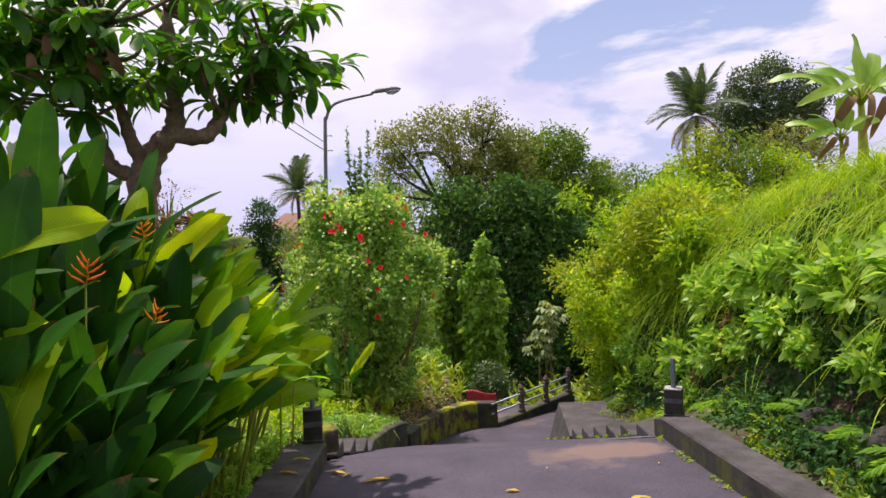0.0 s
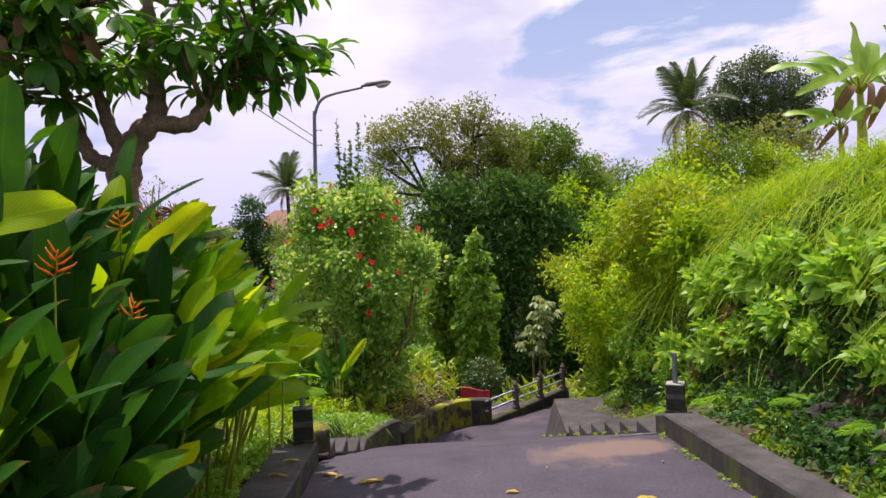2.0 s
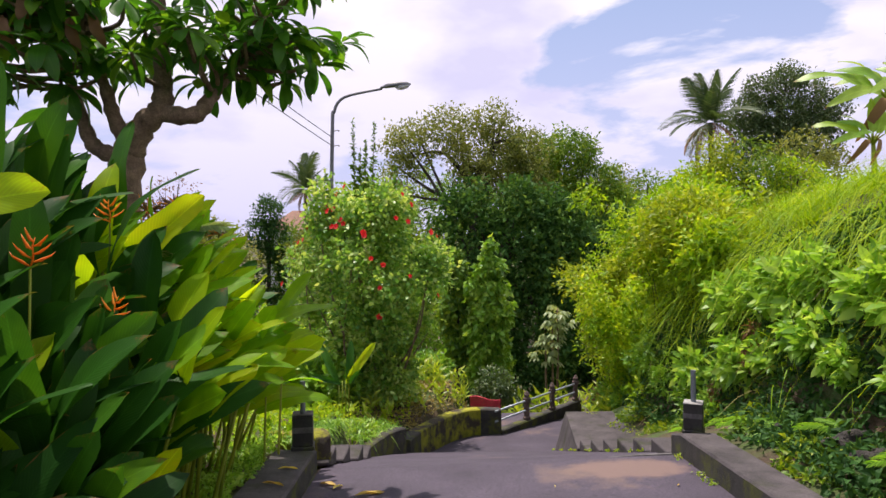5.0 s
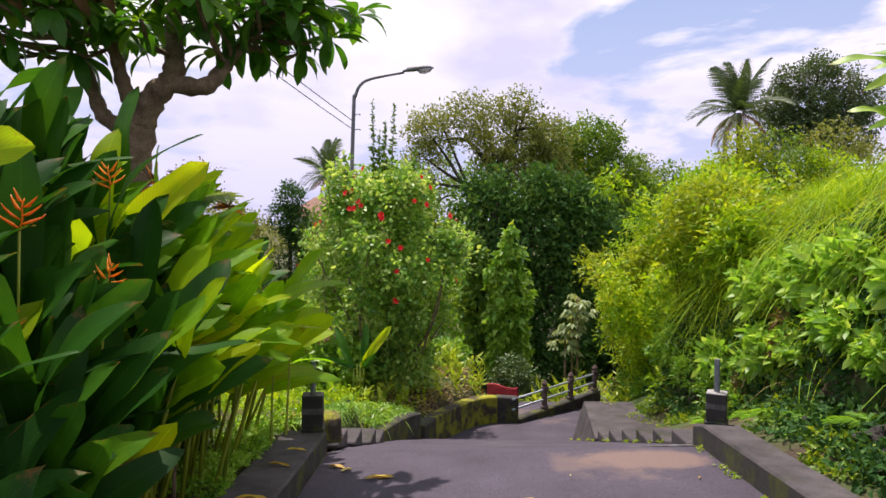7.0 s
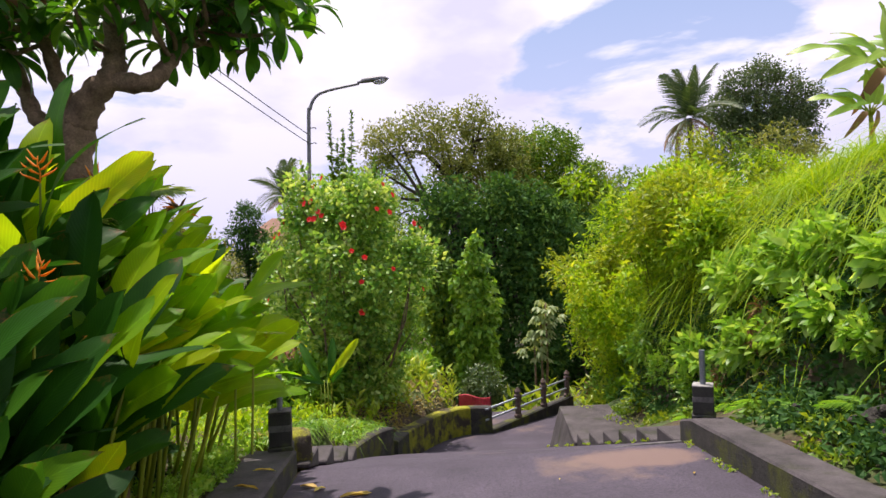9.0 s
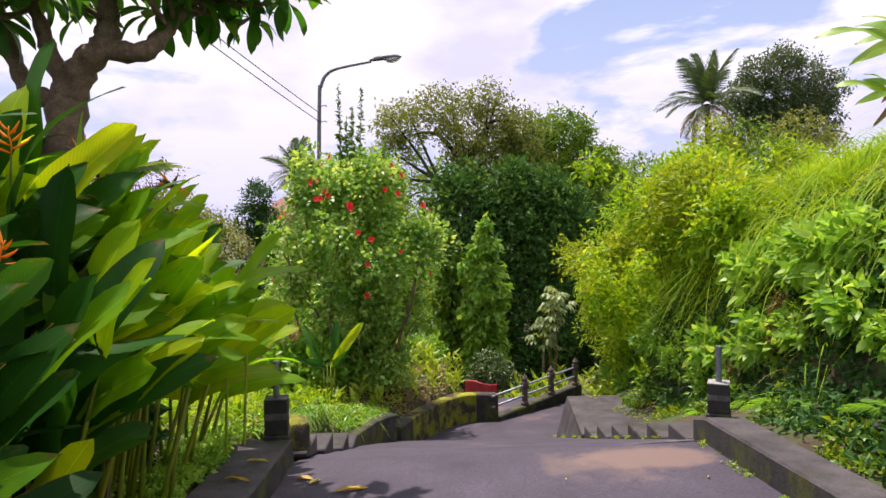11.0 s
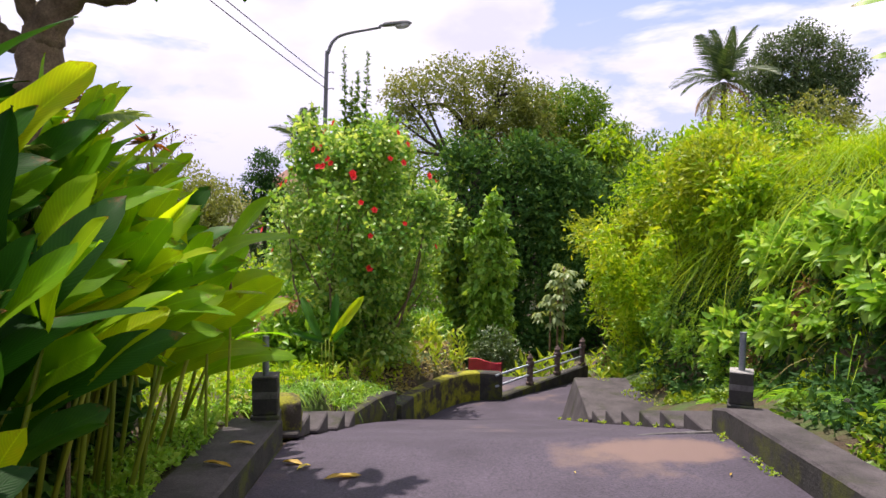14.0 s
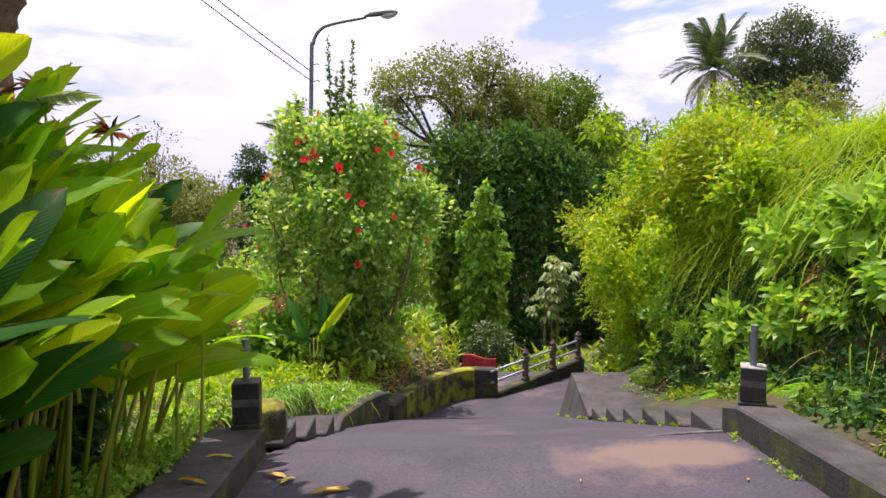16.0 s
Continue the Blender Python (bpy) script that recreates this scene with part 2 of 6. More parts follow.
# Bright and dark copies of one leaf: sun and shade put into the colour.
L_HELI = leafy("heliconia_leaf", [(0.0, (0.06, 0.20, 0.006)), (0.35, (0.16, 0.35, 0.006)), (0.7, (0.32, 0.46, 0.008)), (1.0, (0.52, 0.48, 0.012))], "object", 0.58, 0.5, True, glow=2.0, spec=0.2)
L_HELID = leafy("heliconia_leaf_shaded", [(0.0, (0.010, 0.052, 0.008)), (0.6, (0.026, 0.115, 0.009)), (1.0, (0.075, 0.22, 0.010))], "object", 0.42, 0.5, True, glow=1.4, spec=0.18)
L_STEM = leafy("green_stalk", [(0.0, (0.16, 0.24, 0.015)), (1.0, (0.42, 0.45, 0.04))], "object", 0.1, 0.45)
L_BRACT = leafy("orange_bract", [(0.0, (0.70, 0.16, 0.01)), (1.0, (0.85, 0.42, 0.03))], "object", 0.3, 0.4)
L_FRANG = leafy("frangipani_leaf", [(0.0, (0.018, 0.09, 0.010)), (0.6, (0.055, 0.19, 0.012)), (1.0, (0.19, 0.36, 0.02))], "object", 0.5, 0.42, True, glow=1.5, spec=0.35)
L_FRANG_FAR = leafy("frangipani_foliage", [(0.0, (0.018, 0.09, 0.010)), (0.6, (0.055, 0.19, 0.012)), (1.0, (0.19, 0.36, 0.02))], "island", 0.5, 0.42, glow=1.5, spec=0.35)
L_HIB = leafy("hibiscus_leaf", [(0.0, (0.04, 0.15, 0.025)), (0.35, (0.15, 0.33, 0.055)), (0.7, (0.33, 0.49, 0.10)), (1.0, (0.58, 0.66, 0.30))], "island", 0.42, 0.38, glow=1.55, spec=0.4)
L_HIBF = leafy("hibiscus_petal", [(0.0, (0.7, 0.01, 0.015)), (1.0, (0.85, 0.04, 0.03))], "island", 0.3, 0.5)
L_SHRUB = leafy("bright_shrub_leaf", [(0.0, (0.08, 0.21, 0.008)), (0.5, (0.25, 0.44, 0.012)), (1.0, (0.55, 0.62, 0.04))], "island", 0.45, 0.45, spec=0.3)
L_OLIVE = leafy("olive_shrub_leaf", [(0.0, (0.10, 0.16, 0.012)), (0.5, (0.25, 0.36, 0.016)), (1.0, (0.46, 0.50, 0.04))], "island", 0.42, 0.45, spec=0.3)
L_COVER = leafy("creeping_leaf", [(0.0, (0.04, 0.11, 0.010)), (0.5, (0.13, 0.25, 0.015)), (1.0, (0.36, 0.44, 0.03))], "island", 0.35, 0.45)
L_BROAD = leafy("broad_leaf", [(0.0, (0.07, 0.21, 0.018)), (0.5, (0.23, 0.43, 0.05)), (1.0, (0.50, 0.65, 0.18))], "island", 0.45, 0.42, glow=1.75, spec=0.35)
L_DEEP = leafy("deep_green_leaf", [(0.0, (0.015, 0.05, 0.014)), (0.6, (0.042, 0.12, 0.026)), (1.0, (0.12, 0.24, 0.045))], "island", 0.26, 0.6, spec=0.14)
L_VINE = leafy("vine_leaf", [(0.0, (0.02, 0.065, 0.016)), (0.6, (0.06, 0.16, 0.032)), (1.0, (0.20, 0.34, 0.055))], "island", 0.3, 0.6, scale=0.35, spec=0.15)
L_TREE = leafy("tree_leaf", [(0.0, (0.03, 0.09, 0.010)), (0.5, (0.12, 0.25, 0.02)), (1.0, (0.33, 0.42, 0.035))], "island", 0.32, 0.5, scale=0.3, spec=0.3)
L_TREEO = leafy("olive_tree_leaf", [(0.0, (0.06, 0.09, 0.018)), (0.5, (0.18, 0.23, 0.04)), (1.0, (0.36, 0.38, 0.07))], "island", 0.3, 0.5, scale=0.3)
L_COL = leafy("column_tree_leaf", [(0.0, (0.05, 0.16, 0.015)), (0.5, (0.17, 0.36, 0.03)), (1.0, (0.40, 0.56, 0.08))], "island", 0.4, 0.4)
L_GRASS = leafy("long_grass", [(0.0, (0.06, 0.16, 0.004)), (0.5, (0.22, 0.40, 0.005)), (1.0, (0.46, 0.55, 0.02))], "island", 0.45, 0.55, spec=0.2)
L_DRY = leafy("dry_grass", [(0.0, (0.22, 0.17, 0.05)), (1.0, (0.42, 0.36, 0.12))], "island", 0.3, 0.6)
L_GINGER = leafy("yellow_green_leaf", [(0.0, (0.10, 0.24, 0.02)), (0.5, (0.28, 0.42, 0.03)), (1.0, (0.52, 0.55, 0.06))], "island", 0.42, 0.4)
L_PALE = leafy("pale_leaf", [(0.0, (0.12, 0.21, 0.07)), (1.0, (0.34, 0.42, 0.19))], "island", 0.35, 0.45)
L_PALM = leafy("palm_leaf", [(0.0, (0.03, 0.07, 0.02)), (0.6, (0.08, 0.14, 0.045)), (1.0, (0.2, 0.24, 0.1))], "island", 0.25, 0.45)
L_BANANA = leafy("banana_leaf", [(0.0, (0.14, 0.34, 0.03)), (1.0, (0.40, 0.55, 0.08))], "object", 0.45, 0.4, True)
L_FALL = leafy("fallen_leaf_yellow", [(0.0, (0.35, 0.20, 0.02)), (0.6, (0.62, 0.45, 0.04)), (1.0, (0.55, 0.52, 0.12))], "object", 0.1, 0.5, True)
L_RED = leafy("red_brown_leaf", [(0.0, (0.16, 0.07, 0.05)), (0.6, (0.36, 0.17, 0.13)), (1.0, (0.30, 0.34, 0.06))], "island", 0.3, 0.5)
L_BROWN = leafy("dry_brown_leaf", [(0.0, (0.12, 0.06, 0.025)), (1.0, (0.30, 0.17, 0.08))], "island", 0.2, 0.7)

# ---- building helpers ----


def mesh_from(name, verts, faces, mat, uvs=None, smooth=False):
    me = bpy.data.meshes.new(name)
    me.from_pydata([tuple(v) for v in np.asarray(verts).tolist()], [], [tuple(f) for f in (faces.tolist() if hasattr(faces, "tolist") else faces)])
    if uvs is not None:
        lay = me.uv_layers.new(name="UVMap")
        idx = np.empty(len(me.loops), dtype=np.int32)
        me.loops.foreach_get("vertex_index", idx)
        lay.data.foreach_set("uv", np.asarray(uvs, dtype=np.float32)[idx].ravel())
    if smooth:
        me.polygons.foreach_set("use_smooth", np.ones(len(me.polygons), dtype=bool))
    me.materials.append(mat)
    me.update()
    return me


def put(name, me, parent=None, m=None, label=""):
    ob = new(name, me)
    if parent:
        ob.parent = parent
    if m is not None:
        ob.matrix_basis = m
    return tagged(ob, label)


def part(name, bm, material, parent, label=""):
    me = bpy.data.meshes.new(name)
    bm.to_mesh(me)
    bm.free()
    me.materials.append(material)
    return put(name, me, parent, None, label)


def thing(name, m, label, category, group="", kind=""):
    ob = new(name)
    ob.empty_display_size = 0.1
    ob.matrix_basis = m
    return tagged(ob, label, category, group, kind)


def at(x, y, z, rz=0.0, s=1.0):
    return Matrix.Translation((x, y, z)) @ Matrix.Rotation(radians(rz), 4, "Z") @ Matrix.Scale(s, 4)


def join(chunks):
    """Joins (verts, faces) chunks into one."""
    vs, fs, n = [], [], 0
    for v, f in chunks:
        vs.append(np.asarray(v, dtype=float))
        fs += [tuple(i + n for i in face) for face in f]
        n += len(v)
    return np.concatenate(vs), fs


def tube(points, radii, sides=8, closed=True):
    """A tapered tube along points, with capped ends."""
    P = np.asarray(points, dtype=float)
    T = np.gradient(P, axis=0)
    T /= np.linalg.norm(T, axis=1)[:, None] + 1e-9
    ref = np.array([0.0, 0.0, 1.0]) if abs(T[0][2]) < 0.9 else np.array([1.0, 0.0, 0.0])
    verts = []
    u = np.cross(T[0], ref); u /= np.linalg.norm(u)
    for p, t, r in zip(P, T, radii):
        u = u - t * u.dot(t); u /= np.linalg.norm(u) + 1e-9
        w = np.cross(t, u)
        for k in range(sides):
            a = 2 * math.pi * k / sides
            verts.append(p + r * (math.cos(a) * u + math.sin(a) * w))
    faces = []
    for i in range(len(P) - 1):
        for k in range(sides):
            a, b = i * sides + k, i * sides + (k + 1) % sides
            faces.append((a, b, b + sides, a + sides))
    if closed:
        faces.append(tuple(range(sides))[::-1])
        faces.append(tuple(range((len(P) - 1) * sides, len(P) * sides)))
    return np.array(verts), faces


def curve_points(pts, n):
    """A smooth line through points (Catmull-Rom), n samples a span."""
    P = [np.asarray(p, dtype=float) for p in pts]
    P = [2 * P[0] - P[1]] + P + [2 * P[-1] - P[-2]]
    out = []
    for i in range(1, len(P) - 2):
        for k in range(n):
            t = k / n
            a, b, c, d = P[i - 1], P[i], P[i + 1], P[i + 2]
            out.append(0.5 * (2 * b + (c - a) * t + (2 * a - 5 * b + 4 * c - d) * t * t + (3 * b - a - 3 * c + d) * t ** 3))
    out.append(P[-2])
    return np.array(out)


def box_bm(x0, x1, y0, y1, z0, z1, bevel=0.0, seg=1):
    bm = bmesh.new()
    bmesh.ops.create_cube(bm, size=1.0, matrix=Matrix.Translation(((x0 + x1) / 2, (y0 + y1) / 2, (z0 + z1) / 2)) @ Matrix.Diagonal((x1 - x0, y1 - y0, z1 - z0, 1)))
    if bevel:
        bmesh.ops.bevel(bm, geom=bm.edges[:], offset=bevel, segments=seg, affect="EDGES")
    return bm


def blade(length, width, n=9, droop=0.5, fold=0.25, wave=0.02, shape=0.42, seed=0, twist=0.0, blunt=0.72):
    """A large leaf along +y: two halves folded at the midrib, drooping, with a wavy margin."""
    rnd = random.Random(seed)
    verts, uvs, faces = [], [], []
    ph = rnd.random() * 6
    for i in range(n + 1):
        v = i / n
        w = width * 0.5 * (math.sin(math.pi * v ** (math.log(0.5) / math.log(shape))) ** blunt if 0 < v < 1 else 0.02)
        ang = droop * v ** 1.6
        y = length * (v - 0.12 * ang * v)
        z = -length * 0.55 * ang * v
        tw = twist * v
        for k, s in enumerate((-1, -0.55, 0, 0.55, 1)):
            lift = fold * w * abs(s) + wave * math.sin(ph + v * 11 + s * 2) * abs(s)
            x = s * w * math.cos(tw)
            verts.append((x, y, z + lift + s * w * math.sin(tw)))
            uvs.append((0.5 + s * 0.5, v))
    for i in range(n):
        for k in range(4):
            a = i * 5 + k
            faces.append((a, a + 1, a + 6, a + 5))
    return np.array(verts), faces, uvs


def leaf_cloud(name, pos, direc, size, mat, ratio=0.5, curl=0.15, rng=None, flat=0.5, oval=False):
    """Many small leaves as one mesh: each of five corners, folded at the midrib."""
    n = len(pos)
    y = direc / (np.linalg.norm(direc, axis=1)[:, None] + 1e-9)
    up = np.array([0, 0, 1.0]) * flat + rng.normal(size=(n, 3)) * (1 - flat)
    x = np.cross(y, up); x /= np.linalg.norm(x, axis=1)[:, None] + 1e-9
    z = np.cross(x, y)
    s = size[:, None]
    if oval:
        pts = [pos, pos + y * s * 0.35 + z * s * 0.04, pos + y * s * 0.72 - z * s * curl * 0.35, pos + y * s - z * s * curl]
        for t, w, dz in ((0.28, 0.46, 0.08), (0.66, 0.40, -0.05)):
            for q in (-1, 1):
                pts.append(pos + y * s * t + x * s * ratio * w * q + z * s * (dz + 0.03))
        V = np.stack(pts, axis=1).reshape(-1, 3)
        o = (np.arange(n) * 8)[:, None]
        F = np.concatenate([o + np.array(k) for k in ((0, 1, 4), (0, 5, 1), (4, 1, 2), (4, 2, 6), (1, 5, 7), (1, 7, 2), (6, 2, 3), (2, 7, 3))], axis=1).reshape(-1, 3)
        return mesh_from(name, V, F, mat, smooth=True)
    base = pos
    mid = pos + y * s * 0.5
    tipp = pos + y * s - z * s * curl
    lf = pos + y * s * 0.42 - x * s * ratio * 0.5 + z * s * 0.1
    rt = pos + y * s * 0.42 + x * s * ratio * 0.5 + z * s * 0.1
    V = np.stack([base, mid, tipp, lf, rt], axis=1).reshape(-1, 3)
    o = (np.arange(n) * 5)[:, None]
    F = np.concatenate([o + np.array([0, 1, 3]), o + np.array([3, 1, 2]), o + np.array([0, 4, 1]), o + np.array([1, 4, 2])], axis=1).reshape(-1, 3)
    return mesh_from(name, V, F, mat)


def lumps(rng, blobs, n, per, spread, shell=0.55):
    """Cluster centres in the outer shell of blobs (x, y, z, rx, ry, rz), each with a few leaf places."""
    B = np.array(blobs, dtype=float)
    wgt = (B[:, 3] * B[:, 4] * B[:, 5]) ** 0.7
    pick = rng.choice(len(B), n, p=wgt / wgt.sum())
    d = rng.normal(size=(n, 3)); d /= np.linalg.norm(d, axis=1)[:, None]
    r = shell + (1 - shell) * rng.random(n) ** 0.6
    c = B[pick, :3] + d * B[pick, 3:] * r[:, None]
    pos = np.repeat(c, per, axis=0) + np.clip(rng.normal(size=(n * per, 3)), -1.4, 1.4) * spread * np.repeat(rng.uniform(0.6, 1.25, n), per)[:, None]
    out = np.repeat(d, per, axis=0)
    return pos, out, c


def bush(name, m, blobs, n, per, spread, size, mat, label, category, seed, ratio=0.5, stems=6, bark=None, droop=0.2, shell=0.45, group="", stem_r=0.018, oval=False):
    rng = np.random.default_rng(seed)
    ob = thing(name, m, label, category, group)
    pos, out, c = lumps(rng, blobs, n, per, spread, shell)
    keep = pos[:, 2] > 0.02
    pos, out = pos[keep], out[keep]
    di = out * 0.8 + rng.normal(size=pos.shape) * 0.6 + np.array([0, 0, 0.25 - droop])
    sz = size * (0.65 + 0.7 * rng.random(len(pos)))
    put("foliage", leaf_cloud("foliage", pos, di, sz, mat, ratio, 0.2, rng, 0.5, oval), ob)
    B = np.array(blobs)
    for k in range(stems):
        b = B[rng.integers(len(B))]
        tip = b[:3] + rng.normal(size=3) * b[3:] * 0.45
        tip[2] = max(tip[2], 0.15)
        foot = np.array([rng.normal() * 0.08, rng.normal() * 0.08, -0.05])
        md = (foot + tip) / 2 + rng.normal(size=3) * 0.06 * np.linalg.norm(tip)
        pts = curve_points([foot, md, tip], 4)
        v, f = tube(pts, np.linspace(stem_r, stem_r * 0.3, len(pts)), 5)
        put("stem", mesh_from("stem", v, f, bark or M_DBARK), ob)
    return ob


def tree(name, m, height, blobs, n, per, spread, size, mat, label, seed, trunk_r=0.25, bark=None, ratio=0.5, limbs=10, lean=(0, 0), shell=0.5, fork=0.45, group="", droop=0.1):
    """A tapered trunk, limbs that reach into the crown's lumps, and a crown of many leaves."""
    rng = np.random.default_rng(seed)
    ob = thing(name, m, label, "tree", group)
    B = np.array(blobs, dtype=float)
    top = np.array([lean[0], lean[1], height * 0.8])
    tp = curve_points([(0, 0, -0.3), (lean[0] * 0.2, lean[1] * 0.3, height * 0.3), (lean[0] * 0.6, lean[1] * 0.6, height * 0.55), top], 5)
    v, f = tube(tp, np.linspace(trunk_r, trunk_r * 0.3, len(tp)) + np.array([0.25 * trunk_r] + [0] * (len(tp) - 1)), 10)
    put("trunk", mesh_from("trunk", v, f, bark or M_DBARK, smooth=True), ob)
    for k in range(limbs):
        b = B[k % len(B)]
        st = tp[min(len(tp) - 2, int(len(tp) * (fork + (0.9 - fork) * rng.random())))]
        tip = b[:3] + rng.normal(size=3) * b[3:] * 0.35
        md = (st + tip) / 2 + np.array([0, 0, 0.08 * height]) * rng.normal()
        pts = curve_points([st, md, tip], 4)
        v, f = tube(pts, np.linspace(trunk_r * 0.4, trunk_r * 0.08, len(pts)), 6)
        put("limb", mesh_from("limb", v, f, bark or M_DBARK, smooth=True), ob)
    pos, out, c = lumps(rng, blobs, int(n * 0.5), int(per * 2.2), spread * 1.05, shell)
    di = out * 0.45 + rng.normal(size=pos.shape) * 0.8 + np.array([0, 0, 0.1 - droop])
    sz = size * (0.6 + 0.8 * rng.random(len(pos)))
    put("crown", leaf_cloud("crown", pos, di, sz, mat, ratio, 0.2, rng), ob)
    return ob


def grass_mesh(name, pos, direc, length, width, mat, arch, rng, seg=5):
    """Arching blades of grass as one mesh: they rise along direc and bow over."""
    n = len(pos)
    d = direc / (np.linalg.norm(direc, axis=1)[:, None] + 1e-9)
    hor = rng.normal(size=(n, 3)); hor[:, 2] = 0
    hor += d * np.array([1, 1, 0]) * 0.8
    hor /= np.linalg.norm(hor, axis=1)[:, None] + 1e-9
    side = np.cross(hor, np.array([0, 0, 1.0]))
    rows = []
    for i in range(seg + 1):
        v = i / seg
        c = pos + d * (length * v * (1 - 0.35 * arch * v))[:, None] + hor * (length * arch * 0.55 * v * v)[:, None] - np.array([0, 0, 1.0]) * (length * arch * 0.75 * v ** 2.4)[:, None]
        w = (width * (1 - v ** 1.7) * 0.5 + 0.0008)[:, None]
        rows.append(np.stack([c - side * w, c + side * w], axis=1))
    V = np.stack(rows, axis=1).reshape(-1, 3)
    o = (np.arange(n) * (seg + 1) * 2)[:, None]
    F = np.concatenate([o + np.array([2 * i, 2 * i + 1, 2 * i + 3, 2 * i + 2]) for i in range(seg)], axis=1).reshape(-1, 4)
    return mesh_from(name, V, F, mat)


# ---- the lie of the land ----


def road_z(y):
    """Height along the lane: gentle slope, steep ramp past the posts, landing."""
    return np.interp(y, [-30, 7.25, 7.9, 12.77, 17, 24, 36, 70], [1.25, -0.43, -0.60, -2.05, -2.42, -4.2, -7.0, -7.5])


def lane_z(x, y):
    fade = np.clip((11.5 - y) / 4.0, 0, 1)
    return road_z(y) + 0.028 * (x - 2.27) * fade


def wall_back(y):
    """Where the planted ground ends behind the kerb, the side steps and the low wall."""
    return np.interp(y, [-30, 7.5, 7.7, 9.6, 9.9, 10.5, 11.2, 12.0, 13.0, 13.9, 14.4, 14.6], [-1.6, -1.6, -1.62, -1.5, -1.33, -1.1, -0.88, -0.76, -0.40, -0.08, 0.28, 0.5])


def land_z(x, y):
    """Ground beside the lane: a steep planted bank on one side, a falling garden on the other."""
    x, y = np.asarray(x, dtype=float), np.asarray(y, dtype=float)
    r = road_z(y)
    s = x - 2.62 - 0.25 * np.clip((y - 12) / 4, 0, 1) - np.clip((y - 16.5) * 0.8, 0, 60) - np.clip((y - 12.8) * 0.3, 0, 0.5)
    foot = np.maximum(r + 0.12, -1.45)
    foot = np.where(y > 13, r + 0.3, foot)
    prof = np.interp(s, [0, 0.4, 0.85, 1.05, 1.45, 2.1, 2.8, 4.5, 9, 40, 300], [0, 0.03, 0.07, 0.33, 0.60, 0.80, 0.9, 1.0, 1.15, 1.7, 2.2])
    topz = np.interp(y, [-30, 8, 16, 24, 40, 80], [3.9, 2.75, 2.1, 0.9, -2, -4])
    right = foot + prof * (topz - foot)
    left_top = np.interp(y, [-30, 8.2, 12.5, 15.5, 20, 36, 70, 160, 900], [0.9, -0.42, -1.2, -1.4, -2.4, -5.5, -7.0, -3.0, 6.0])
    u = -1.3 - x + 0.6 * np.clip((y - 10) / 3, 0, 1.0)
    drop = np.interp(u, [0, 6, 20, 60, 300], [0, 0.15, 1.2, 2.5, 0.5])
    left = left_top - drop
    mid = r - 0.12
    z = np.where(s > -0.1, np.maximum(right, mid), mid)
    edge = wall_back(y)
    behind = (x < edge) & (y < 60)
    wallz = np.interp(y, [9.9, 10.0, 11.2, 12.0, 13.0, 13.9, 14.6], [-1.06, -1.1, -1.27, -1.58, -1.6, -1.66, -1.74])
    left = np.where((y > 9.9) & (y < 15.4), np.minimum(left, wallz + 0.38 * np.maximum(edge - x, 0)), left)
    z = np.where(behind, left, z)
    # past the landing the ground falls into a wooded valley
    q = (x - 1.1) * -0.714 + (y - 14.6) * 0.70
    valley = np.maximum(-2.75 - 0.28 * np.maximum(q, 0), -7.5)
    mixv = np.clip((x - 0.15) / 1.1, 0, 1)
    past = np.where(s > -0.1, np.maximum(right, valley), np.minimum(left_top - drop, -1.80 + 0.30 * np.maximum(q, 0)) * (1 - mixv) + valley * mixv)
    z = np.where((y > 14.0) & (q > 0.25) & (behind | (y > 14.75) | (x > 1.1)), past, z)
    far = np.interp(y, [60, 90, 160, 900], [-7.5, -6, -2.5, 6.0])
    return np.where(y >= 60, far, z)


def build_ground():
    fx = np.concatenate([-np.geomspace(700, 9, 26), np.arange(-8.6, 9.0, 0.2), np.geomspace(9.2, 700, 26)])
    fy = np.concatenate([-np.geomspace(300, 7, 16), np.arange(-6.8, 22, 0.2), np.geomspace(22.4, 900, 34)])
    X, Y = np.meshgrid(fx, fy)
    Z = land_z(X, Y)
    rough = np.array([noise.fractal((a * 0.9, b * 0.9, 0.0), 1.0, 2.0, 4) for a, b in zip(X.ravel(), Y.ravel())]).reshape(X.shape)
    inlane = (X > -1.3) & (X < 2.7) & (Y < 17.5)
    Z = Z + np.where(inlane, 0, rough * 0.07 * (1 + np.clip(np.hypot(X, Y) / 60, 0, 6)))
    V = np.stack([X, Y, Z], axis=-1).reshape(-1, 3)
    w, h = len(fx), len(fy)
    i = (np.arange(h - 1)[:, None] * w + np.arange(w - 1)[None, :]).ravel()
    F = np.stack([i, i + 1, i + w + 1, i + w], axis=1)
    g = put("ground", mesh_from("ground", V, F, M_SOIL, smooth=True))
    tagged(g, "brown garden soil with moss and leaf litter", "ground", kind="structure")


def lane_edges(y):
    xl = np.interp(y, [-30, 8.0, 8.6, 9.2, 10.0, 11.2, 12.0, 13.0, 13.9, 14.5], [-1.25, -1.2, -1.07, -1.0, -0.98, -0.62, -0.5, -0.12, 0.2, 0.85])
    xr = np.interp(y, [-30, 7.5, 10.3, 12.77, 12.9, 17.5], [2.27, 2.25, 1.96, 1.92, 3.0, 4.3])
    return xl, xr


